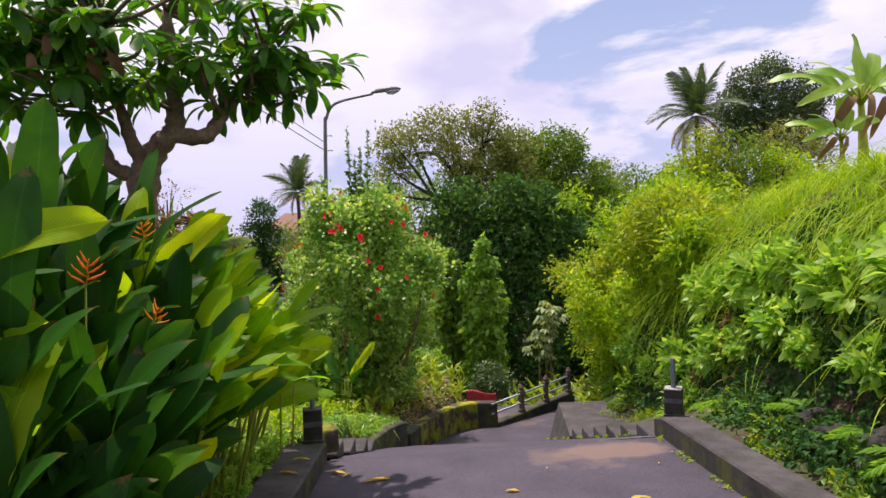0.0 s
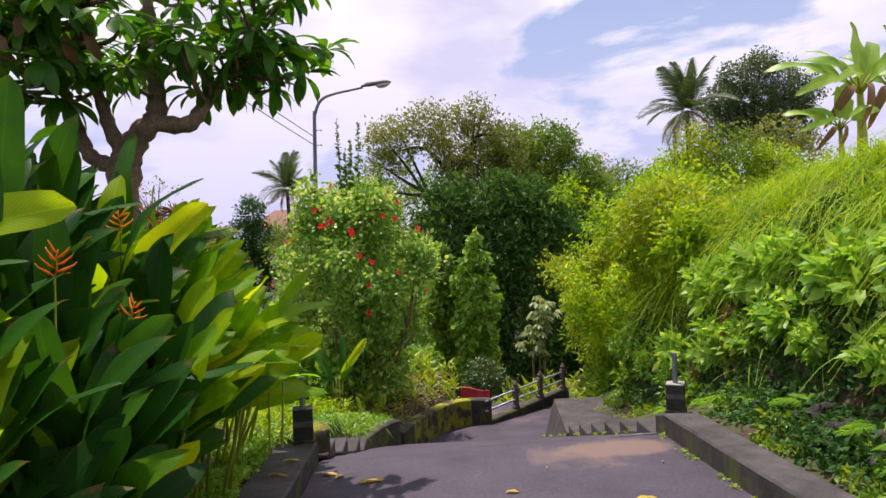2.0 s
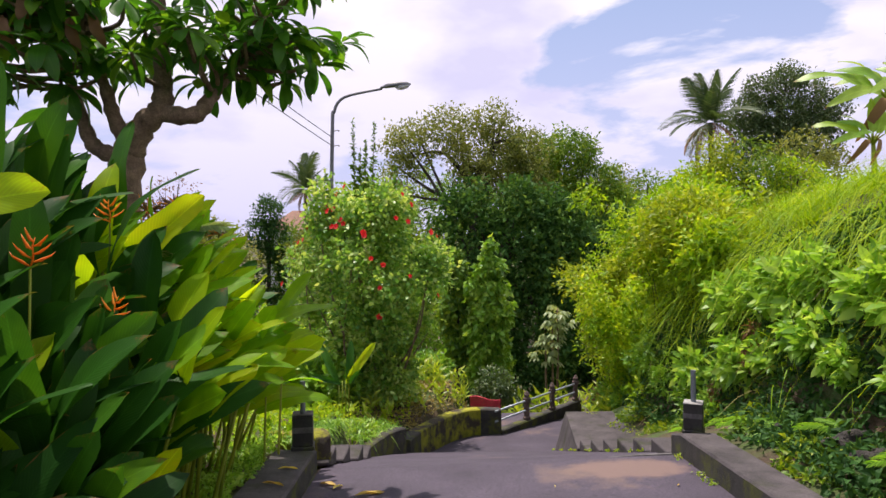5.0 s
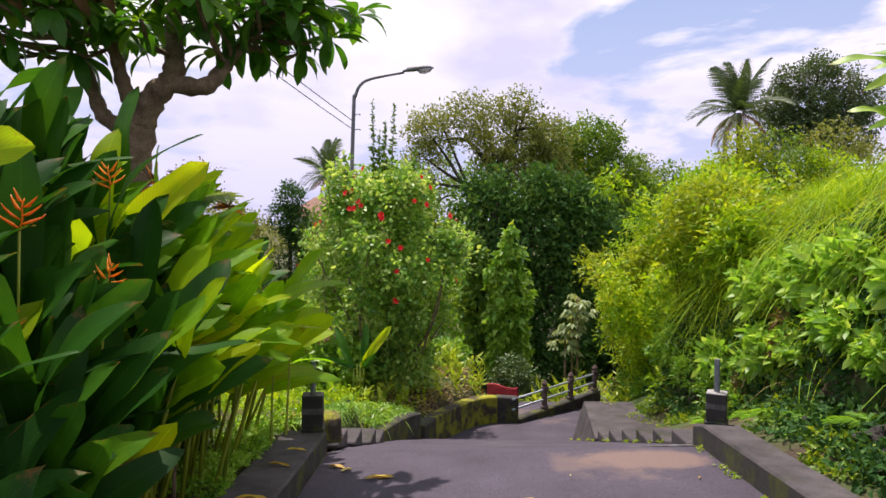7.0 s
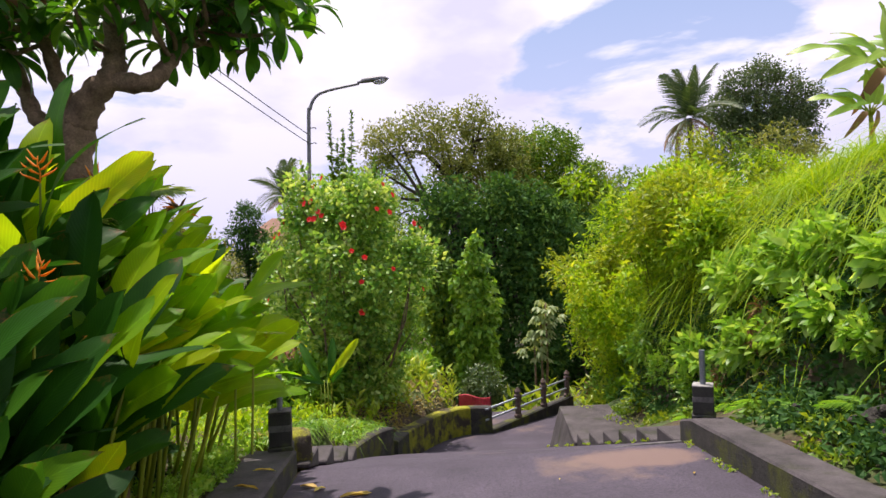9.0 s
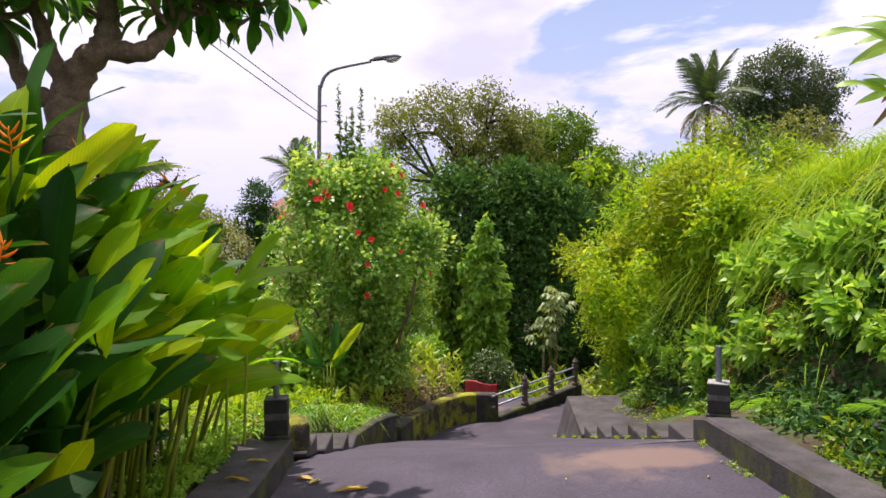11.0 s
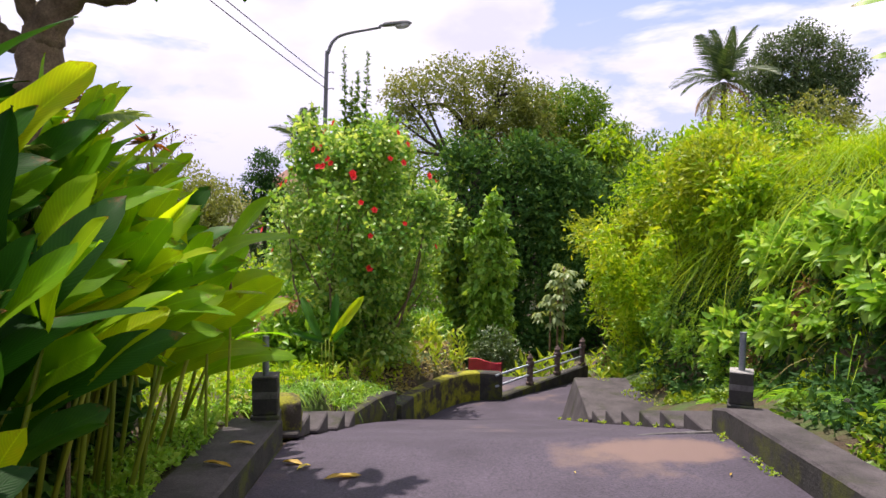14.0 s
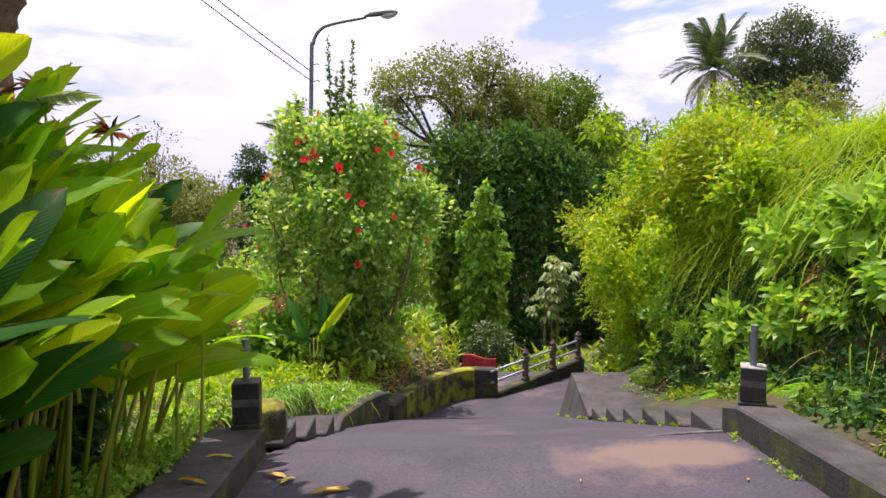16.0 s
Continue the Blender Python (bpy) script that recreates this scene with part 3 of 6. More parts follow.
def build_lane():
    ys = np.concatenate([np.arange(-20, 4, 0.5), np.arange(4, 17.6, 0.1)])
    chunks_v, n = [], 28
    for y in ys:
        xl, xr = lane_edges(y)
        xl, xr = (xl - 0.03, xr + 0.03) if y < 13 else (xl - 0.3, xr)
        for k in range(n + 1):
            x = xl + (xr - xl) * k / n
            bump = 0.008 * noise.fractal((x * 1.1, y * 1.1, 3.0), 1.0, 2.0, 4)
            chunks_v.append((x, y, float(lane_z(x, y)) + bump))
    i = (np.arange(len(ys) - 1)[:, None] * (n + 1) + np.arange(n)[None, :]).ravel()
    F = np.stack([i, i + 1, i + n + 2, i + n + 1], axis=1)
    tagged(put("road", mesh_from("road", np.array(chunks_v), F, M_ROAD, smooth=True)), "worn grey asphalt lane sloping down", "road", kind="structure")


def strip_solid(name, rows, mat, label, category="kerb"):
    """A solid along a line. rows: (left x, right x, y, bottom z, top z)."""
    V, F = [], []
    for k, (xa, xb, y, z0, z1) in enumerate(rows):
        j = 0.006 * noise.noise((y * 3.1, xa, 1.0))
        c = 0.018
        V += [(xa, y, z0), (xa + j, y, z1 - c), (xa + c, y, z1 + j), (xb - c, y, z1 + j), (xb - j, y, z1 - c), (xb, y, z0)]
    m = 6
    for k in range(len(rows) - 1):
        for q in range(m - 1):
            a = k * m + q
            F.append((a, a + m, a + m + 1, a + 1))
    F.append(tuple(range(m)))
    e = (len(rows) - 1) * m
    F.append(tuple(range(e, e + m))[::-1])
    me = mesh_from(name, V, F, mat)
    # Upright faces take the mouldy concrete, with their shade put into its colour.
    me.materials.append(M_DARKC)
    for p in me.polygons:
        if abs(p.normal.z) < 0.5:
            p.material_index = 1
    ob = put(name, me)
    return tagged(ob, label, category, kind="structure")


def step_prism(x0, x1, y0, y1, zt, parent, name="step", inset=0.0):
    """One tread: level top, foot on the slope of the lane."""
    V = []
    for y in (y0, y1):
        zb = float(road_z(y)) - 0.08
        ins = inset if y == y1 else 0.0
        V += [(x0, y, zb), (x1, y, zb), (x1, y, zt), (x0 + ins, y, zt)]
    F = [(0, 1, 2, 3), (7, 6, 5, 4), (0, 3, 7, 4), (1, 5, 6, 2), (3, 2, 6, 7), (0, 4, 5, 1)]
    bm = bmesh.new()
    vs = [bm.verts.new(v) for v in V]
    for f in F:
        bm.faces.new([vs[k] for k in f])
    bmesh.ops.recalc_face_normals(bm, faces=bm.faces[:])
    bmesh.ops.bevel(bm, geom=bm.edges[:], offset=0.012, segments=1, affect="EDGES")
    return part(name, bm, M_CONC, parent)


def build_edges():
    ys = np.arange(-20, 7.51, 0.25)
    strip_solid("kerb_1", [(2.25, 2.60, y, float(road_z(y)) - 0.25, float(road_z(y)) + 0.21) for y in ys], M_CONC, "raised concrete kerb with black mould and moss, sides coloured darker for shade")
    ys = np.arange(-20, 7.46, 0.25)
    strip_solid("kerb_2", [(-1.66, -1.25, y, float(road_z(y)) - 0.40, float(road_z(y)) + 0.10) for y in ys], M_CONC, "raised concrete kerb with black mould, sides coloured darker for shade, beside flower bed")
    # side steps along the ramp
    st = thing("side_steps", Matrix.Identity(4), "worn concrete steps beside a steep ramp, mossy edges", "steps", kind="structure")
    n, y0, dy = 6, 7.56, 0.51
    for k in range(n):
        a, b = y0 + k * dy, y0 + (k + 1) * dy
        zt = float(road_z(a)) + 0.02
        x0 = float(lane_edges((a + b) / 2)[1])
        step_prism(x0, 2.95, a, b - 0.004, zt, st)
    step_prism(1.93, 3.1, y0 + n * dy, 12.77, -1.36, st, "platform", 0.22)
    s2 = thing("side_steps", Matrix.Identity(4), "small worn concrete steps beside the ramp, mossy", "steps", kind="structure")
    y0, dy = 7.5, 0.56
    for k in range(4):
        a, b = y0 + k * dy, y0 + (k + 1) * dy
        x1 = float(lane_edges((a + b) / 2)[0]) + 0.02
        step_prism(-1.56, x1, a, b - 0.004, float(road_z(a)) - 0.035, s2)
    # retaining wall, curved
    w = thing("retaining_wall", Matrix.Identity(4), "low curved concrete retaining wall with yellow moss", "wall", kind="structure")
    low = curve_points([(-1.02, 9.75), (-0.94, 10.1), (-0.82, 10.5)], 6)
    block = curve_points([(-0.84, 10.5), (-0.70, 10.9), (-0.58, 11.2)], 6)
    bend = curve_points([(-0.54, 11.75), (-0.33, 12.45), (-0.12, 13.0), (0.22, 13.75), (0.62, 14.22), (1.16, 14.34)], 8)
    pieces = []
    for run, z0, z1, mt in ((low, -1.07, -1.10, M_DARKC), (block, -1.10, -1.19, M_DARKC), (bend[:7], -1.54, -1.55, M_DARKC), (bend[6:35], -1.55, -1.67, M_MOSS), (bend[34:], -1.67, -1.70, M_DARKC)):
        pieces.append((run, np.linspace(z0, z1, len(run)), mt))
    for line, tops, mt in pieces:
        a, b = 0, len(line) - 1
        V, F = [], []
        seg = line[a:b + 1]
        tg = np.gradient(line, axis=0)[a:b + 1]
        for p, t, zt in zip(seg, tg, tops[a:b + 1]):
            nx = np.array([-t[1], t[0]]) / np.hypot(*t)
            q = p + nx * 0.22
            zb = float(road_z(p[1])) - 0.2
            V += [(p[0], p[1], zb), (p[0], p[1], zt - 0.02), (p[0] + nx[0] * 0.02, p[1] + nx[1] * 0.02, zt), (q[0], q[1], zt), (q[0], q[1], zb - 0.3)]
        for k in range(len(seg) - 1):
            for c in range(4):
                i = k * 5 + c
                F.append((i, i + 1, i + 6, i + 5))
        F += [(4, 3, 2, 1, 0), tuple((len(seg) - 1) * 5 + c for c in range(5))]
        put("wall_section", mesh_from("wall_section", V, F, mt), w)
    # parapet with railing at the turn
    a, b = np.array([1.18, 14.30]), np.array([3.28, 16.9])
    t = (b - a) / np.linalg.norm(b - a)
    nx = np.array([-t[1], t[0]])
    V = []
    for p in (a, b):
        for o, z in ((0, -2.7), (0, -2.12), (0.2, -2.12), (0.2, -3.2)):
            V.append((*(p + nx * o), z))
    F = [(0, 1, 5, 4), (1, 2, 6, 5), (2, 3, 7, 6), (3, 2, 1, 0), (4, 5, 6, 7)]
    tagged(put("parapet", mesh_from("parapet", V, F, M_DARKC)), "dark mouldy concrete parapet below a railing", "parapet", kind="structure")
    rail = thing("railing", Matrix.Translation((*(a + nx * 0.1), -2.12)) @ Matrix.Rotation(math.atan2(t[1], t[0]), 4, "Z"), "grey steel tube railing between carved stone posts", "railing")
    ln = np.linalg.norm(b - a)
    for z in (0.20, 0.40):
        v, f = tube([(-0.1, 0, z), (ln * 0.5, 0, z), (ln, 0, z)], [0.022] * 3, 8)
        put("rail", mesh_from("rail", v, f, M_STEEL, smooth=True), rail)
    for k, d in enumerate((0.32, 0.64, 0.97)):
        prof = [(0.075, 0.0), (0.085, 0.05), (0.06, 0.08), (0.06, 0.36), (0.085, 0.40), (0.085, 0.45), (0.05, 0.48), (0.065, 0.53), (0.02, 0.60)]
        v, f = tube([(d * ln, 0, z) for r, z in prof], [r for r, z in prof], 8)
        put("post", mesh_from("post", v, f, M_CARVED), rail)


def gate_post(x, y, zb, rz, w, h, ph, label, cap):
    ob = thing("gate_post", at(x, y, zb, rz), label, "post", "posts at the lane's crest")
    part("plinth", box_bm(-w * 0.56, w * 0.56, -w * 0.56, w * 0.56, -0.05, h * 0.16, 0.01), M_PILLAR, ob)
    shaft = part("shaft", box_bm(-w / 2, w / 2, -w / 2, w / 2, h * 0.16, h * 0.96, 0.008), M_PILLAR, ob)
    part("painted_band", box_bm(-w * 0.505, w * 0.505, -w * 0.505, w * 0.505, h * 0.52, h * 0.68, 0.002), M_BAND, shaft, "grey painted band")
    slab = part("cap", box_bm(-w * 0.503, w * 0.503, -w * 0.503, w * 0.503, h * 0.955, h, 0.006), cap, ob, "chipped top slab")
    v, f = tube([(0, 0, h * 0.95), (0, 0, h + ph * 0.5), (0, 0, h + ph)], [0.026] * 3, 14)
    put("pipe", mesh_from("pipe", v, f, M_PIPE, smooth=False), slab, label="galvanised steel pipe stub")


build_ground()
build_lane()
build_edges()
gate_post(-1.39, 7.30, -0.35, 8, 0.195, 0.36, 0.31, "black painted concrete post with steel pipe stub on kerb", M_CONC)
gate_post(2.43, 7.38, -0.255, -24, 0.18, 0.315, 0.31, "black concrete post with grey band and steel pipe stub", M_CAP)

# ---- plants ----


def aim(p, d, up, s=1.0):
    """A pose at p whose +y runs along d and whose +z leans towards up."""
    d = Vector(d).normalized()
    x = d.cross(Vector(up)).normalized()
    z = x.cross(d)
    m = Matrix((x, d, z)).transposed().to_4x4()
    return Matrix.Translation(p) @ m @ Matrix.Scale(s, 4)


HELI_LEAF = {}
for key, mt in (("h", L_HELI), ("d", L_HELID)):
    HELI_LEAF[key] = []
    for k in range(6):
        v, f, uv = blade(1.0, 0.26 + 0.02 * (k % 3), 14, 0.12 + 0.16 * k, 0.30 - 0.04 * k, 0.018, 0.52, k, (k % 3 - 1) * 0.35, 0.44)
        HELI_LEAF[key].append(mesh_from("leaf", v, f, mt, uv, True))


def bract_mesh():
    """A standing flower spike: pointed boat-shaped bracts in two rows on a zigzag stem."""
    ch = [tube([(0, 0, 0), (0.01, 0, 0.1), (-0.01, 0, 0.2), (0, 0, 0.27)], [0.008, 0.008, 0.007, 0.004], 6)]
    for k in range(7):
        s = 1 if k % 2 else -1
        z = 0.02 + 0.035 * k
        ln = 0.15 - 0.012 * k
        w = 0.05 * math.sin(k * 2.1)
        ch.append(tube([(0, 0, z), (s * ln * 0.45, w * 0.5, z + ln * 0.22), (s * ln * 0.95, w, z + ln * (0.45 + 0.1 * k)), (s * ln * 1.15, w * 1.3, z + ln * (0.7 + 0.12 * k))], [0.006, 0.015, 0.008, 0.001], 6))
    return join(ch)


v, f = bract_mesh()
BRACT = mesh_from("flower", v, f, L_BRACT, smooth=True)
v, f = tube([(0, 0, 0), (0.0, 0.0, 0.5), (0.0, 0, 1.0)], [0.015, 0.012, 0.008], 8)
STALK = mesh_from("stalk", v, f, L_STEM, smooth=True)


def spike(ob, o, p, s, rnd):
    """A flower spike at p on a stalk of its own."""
    foot = Vector((p[0] - 0.12, p[1] + 0.12, o.z)) - o
    tip = Vector(p) - o
    put("stalk", STALK, ob, Matrix.Translation(foot) @ (tip - foot).to_track_quat("Z", "Y").to_matrix().to_4x4() @ Matrix.Diagonal((0.7, 0.7, (tip - foot).length, 1)))
    put("flower", BRACT, ob, Matrix.Translation(tip) @ Matrix.Rotation(rnd.gauss(0, 0.25), 4, "Y") @ Matrix.Rotation(rnd.uniform(-0.7, 0.7), 4, "Z") @ Matrix.Scale(s, 4), "orange flower spike")


def heliconia(x, y, shoots, apex, style, seed, flowers=()):
    """A clump of leafy shoots. apex: how high over the datum its stalks end; style: sunlit, which bows over the kerb,
    or shaded, which stands upright with its shade coloured into the leaves.
    """
    rnd = random.Random(seed)
    z0 = float(land_z(x, y)) - 0.02
    o = Vector((x, y, z0))
    sunlit = style == "sunlit"
    lab = "yellow-green sunlit heliconia clump bowing over the kerb" if sunlit else "upright heliconia clump, its shade coloured into long dark green paddle leaves"
    ob = thing("heliconia", Matrix.Translation(o), lab, "plant", "heliconias along the kerb")
    for k in range(shoots):
        base = Vector((rnd.gauss(0, 0.11), rnd.gauss(0, 0.14), 0))
        la = radians(rnd.gauss(0, 25) if sunlit else rnd.gauss(0, 60))
        lo = rnd.uniform(0.15, 0.42) if sunlit else rnd.uniform(0.03, 0.16)
        tip = base + Vector((math.cos(la) * lo, math.sin(la) * lo, apex - z0 + rnd.gauss(0, 0.13)))
        put("stalk", STALK, ob, Matrix.Translation(base) @ (tip - base).to_track_quat("Z", "Y").to_matrix().to_4x4() @ Matrix.Diagonal((1.1, 1.1, (tip - base).length, 1)))
        nl = rnd.randint(4, 5) if sunlit else rnd.randint(5, 6)
        for i in range(nl):
            v = i / (nl - 1)
            p = base.lerp(tip, (0.74 if sunlit else 0.50) + (0.26 if sunlit else 0.50) * v)
            if sunlit:
                az = radians(rnd.gauss(-2, 24)) if rnd.random() < 0.86 else radians(rnd.uniform(110, 250))
                el = radians(rnd.gauss(32, 8) + 34 * v)
                ln = rnd.uniform(0.52, 0.72)
                up = (-0.45 + rnd.gauss(0, 0.2), -0.62 + rnd.gauss(0, 0.3), 0.65)
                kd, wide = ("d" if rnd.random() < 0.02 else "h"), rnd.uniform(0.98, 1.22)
            else:
                az = radians(rnd.gauss(-10, 55)) if rnd.random() < 0.75 else radians(rnd.uniform(90, 270))
                el = radians(rnd.gauss(40, 12) + 36 * v)
                ln = rnd.uniform(0.62, 0.88)
                up = (-0.3 + rnd.gauss(0, 0.45), -0.85 + rnd.gauss(0, 0.3), 0.4)
                # Mostly the dark copy, which paints the bed's shade into the leaves.
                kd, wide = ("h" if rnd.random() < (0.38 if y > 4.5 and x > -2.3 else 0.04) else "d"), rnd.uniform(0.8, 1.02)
            d = (math.cos(el) * math.cos(az), math.cos(el) * math.sin(az), math.sin(el))
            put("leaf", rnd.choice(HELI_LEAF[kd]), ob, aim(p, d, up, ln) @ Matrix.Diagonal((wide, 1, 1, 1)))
    for p in flowers:
        spike(ob, o, p, rnd.uniform(0.42, 0.58), rnd)
    return ob


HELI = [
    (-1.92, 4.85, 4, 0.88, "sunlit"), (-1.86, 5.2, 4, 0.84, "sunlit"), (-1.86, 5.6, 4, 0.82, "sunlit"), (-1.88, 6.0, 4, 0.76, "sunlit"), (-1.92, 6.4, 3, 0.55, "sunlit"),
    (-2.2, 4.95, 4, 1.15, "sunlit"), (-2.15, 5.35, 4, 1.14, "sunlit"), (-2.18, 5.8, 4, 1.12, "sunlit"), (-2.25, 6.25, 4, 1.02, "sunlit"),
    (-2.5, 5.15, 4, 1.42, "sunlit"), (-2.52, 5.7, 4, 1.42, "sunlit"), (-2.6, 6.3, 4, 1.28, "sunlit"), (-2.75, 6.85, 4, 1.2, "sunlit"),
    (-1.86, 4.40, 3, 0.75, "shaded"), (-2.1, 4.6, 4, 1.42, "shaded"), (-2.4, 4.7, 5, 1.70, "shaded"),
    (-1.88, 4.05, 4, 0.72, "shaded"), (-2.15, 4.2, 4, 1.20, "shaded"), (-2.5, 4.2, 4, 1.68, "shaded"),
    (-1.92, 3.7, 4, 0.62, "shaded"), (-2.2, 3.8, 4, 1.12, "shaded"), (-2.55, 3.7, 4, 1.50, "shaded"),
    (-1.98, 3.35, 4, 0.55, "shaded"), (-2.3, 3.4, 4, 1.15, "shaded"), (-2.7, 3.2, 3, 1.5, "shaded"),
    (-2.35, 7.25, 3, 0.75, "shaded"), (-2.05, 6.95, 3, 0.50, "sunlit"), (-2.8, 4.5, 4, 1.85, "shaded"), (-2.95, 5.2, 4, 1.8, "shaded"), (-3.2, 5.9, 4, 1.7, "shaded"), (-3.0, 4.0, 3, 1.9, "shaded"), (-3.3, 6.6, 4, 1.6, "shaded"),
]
HELI_FLOWERS = {14: [(-1.95, 4.59, 1.78)], 17: [(-1.70, 4.04, 1.28)], 20: [(-1.92, 3.75, 1.55)], 19: [(-1.93, 3.62, 1.12)], 18: [(-2.3, 4.1, 1.75)], 11: [(-2.5, 6.5, 1.85), (-2.35, 6.7, 1.72)], 12: [(-2.6, 7.0, 1.9)]}
for k, (x, y, n, apex, style) in enumerate(HELI):
    heliconia(x, y, n, apex, style, 500 + k, HELI_FLOWERS.get(k, ()))


def near_leaves():
    """A shoot whose old yellow leaves hang out over the bed."""
    x, y = -2.38, 3.35
    z0 = float(land_z(x, y)) - 0.02
    ob = thing("heliconia", at(x, y, z0), "tall heliconia shoot with yellowing brown-edged leaves", "plant", "heliconias along the kerb")
    for dx, h in ((-0.12, 1.70), (-0.25, 1.3)):
        put("stalk", STALK, ob, Matrix.Translation((dx, 0.05 * dx, 0)) @ Matrix.Diagonal((1.2, 1.2, h - z0, 1)))
    put("leaf", HELI_LEAF["h"][0], ob, aim((-0.12, 0, 1.70 - z0), (1.0, -0.05, 0.24), (0.0, -0.8, 0.6), 0.92))
    put("leaf", HELI_LEAF["h"][1], ob, aim((-0.25, 0, 1.3 - z0), (1.0, -0.1, 0.24), (0.0, -0.8, 0.6), 0.74))


near_leaves()


def frangipani():
    x0, y0 = -3.05, 6.85
    z0 = float(land_z(x0, y0)) - 0.05
    ob = thing("frangipani_tree", at(x0, y0, z0), "knotty grey frangipani tree with drooping leaf rosettes", "tree")
    rnd = random.Random(5)
    O = Vector((x0, y0, z0))

    def limb(pts, r0, r1, name="limb"):
        p = curve_points([Vector(q) - O for q in pts], 5)
        r = np.linspace(r0, r1, len(p)) * (1 + 0.13 * np.sin(np.arange(len(p)) * 2.3 + r0 * 90))
        v, f = tube(p, r, 10)
        put(name, mesh_from(name, v, f, M_BARK, smooth=True), ob)
        return [Vector(q) + O for q in p]

    nodes = []
    limb([(-3.08, 6.9, z0 - 0.1), (-3.05, 6.85, 1.0), (-2.88, 6.8, 2.0), (-2.80, 6.8, 2.54)], 0.17, 0.14, "trunk")
    nodes += limb([(-2.82, 6.8, 2.46), (-2.66, 6.75, 2.70), (-2.50, 6.75, 2.86), (-2.52, 6.85, 3.12), (-2.55, 6.9, 3.55), (-2.6, 6.95, 4.05)], 0.13, 0.05)
    nodes += limb([(-2.55, 6.75, 2.82), (-2.20, 6.70, 2.78), (-2.10, 6.85, 2.96), (-1.98, 7.0, 3.22), (-1.85, 7.1, 3.45), (-1.7, 7.15, 3.75)], 0.085, 0.032)
    nodes += limb([(-2.82, 6.8, 2.52), (-2.92, 6.75, 2.80), (-2.97, 6.7, 3.05), (-3.1, 6.65, 3.4), (-3.0, 6.5, 3.8)], 0.075, 0.03)
    nodes += limb([(-2.86, 6.82, 2.42), (-3.10, 6.8, 2.52), (-3.20, 6.8, 2.72), (-3.32, 6.85, 3.05), (-3.5, 6.9, 3.5), (-3.6, 6.9, 3.9)], 0.08, 0.03)
    nodes = [n for n in nodes if n.z > 3.0]
    tips = [(-1.22, 7.2, 3.32), (-1.55, 7.35, 3.22), (-1.85, 6.9, 3.25), (-1.2, 6.9, 3.5), (-1.45, 6.6, 3.55), (-1.7, 7.6, 3.5), (-2.1, 6.5, 3.35), (-1.0, 7.4, 3.6), (-2.05, 7.4, 3.3), (-1.6, 6.95, 3.4)]
    while len(tips) < 36:
        tips.append((rnd.uniform(-4.1, -2.9), rnd.uniform(5.7, 6.7), rnd.uniform(3.0, 3.9)))
    while len(tips) < 130:
        d = Vector((rnd.gauss(0, 1), rnd.gauss(0, 1), rnd.gauss(0, 1))).normalized() * rnd.uniform(0.55, 1.0)
        p = Vector((-2.65 + d.x * 1.6, 6.8 + d.y * 1.3, 3.85 + d.z * 0.8))
        if p.z > (3.12 if p.x > -3.0 else 2.95):
            tips.append(tuple(p))
    leaves, shapes, rest, count = [], [], [], 0
    for k in range(4):
        v, f, uv = blade(1.0, 0.36, 9, 0.3 + 0.25 * k, 0.25, 0.01, 0.62, 40 + k, 0.0, 0.55)
        leaves.append(mesh_from("leaf", v, f, L_FRANG, uv, True))
        shapes.append((v, f))
    for t in tips:
        t = Vector(t)
        n = min(nodes, key=lambda q: (q - t).length + (0.3 if q.z > t.z else 0))
        mid = n.lerp(t, 0.55) + Vector((rnd.gauss(0, 0.05), rnd.gauss(0, 0.05), -0.06))
        p = curve_points([n - O, mid - O, t - O], 4)
        v, f = tube(p, np.linspace(0.022, 0.015, len(p)), 6)
        put("branch", mesh_from("branch", v, f, M_BARK, smooth=True), ob)
        up = (t - mid).normalized()
        for i in range(rnd.randint(8, 11)):
            az = i * 2.4 + rnd.gauss(0, 0.2)
            el = radians(rnd.uniform(-50, 35))
            d = Vector((math.cos(az) * math.cos(el), math.sin(az) * math.cos(el), math.sin(el))) + up * 0.25
            k, m = rnd.randrange(4), aim(t - O + d * 0.02, d, (rnd.gauss(0, 0.2), rnd.gauss(0, 0.2) - 0.2, 1), rnd.uniform(0.24, 0.36))
            count += 1
            if count <= 300:
                put("leaf", leaves[k], ob, m)
            else:
                R = np.array(m)
                rest.append((shapes[k][0] @ R[:3, :3].T + R[:3, 3], shapes[k][1]))
    v, f = join(rest)
    tagged(put("foliage", mesh_from("foliage", v, f, L_FRANG_FAR, smooth=True), ob), kind="stuff")
    v, f, uv = blade(1.0, 0.36, 8, 1.1, 0.6, 0.05, 0.5, 77)
    me = mesh_from("dry_leaf", v, f, L_BROWN, uv, True)
    for q in ((-2.95, 6.1, 3.45), (-2.8, 6.15, 3.5), (-3.2, 5.9, 3.55), (-3.35, 5.9, 3.4)):
        put("dry_leaf", me, ob, aim(Vector(q) - O, (rnd.gauss(0, 0.4), -0.2, -0.8), (0, -1, 0.3), 0.27), "brown withered leaf")


frangipani()


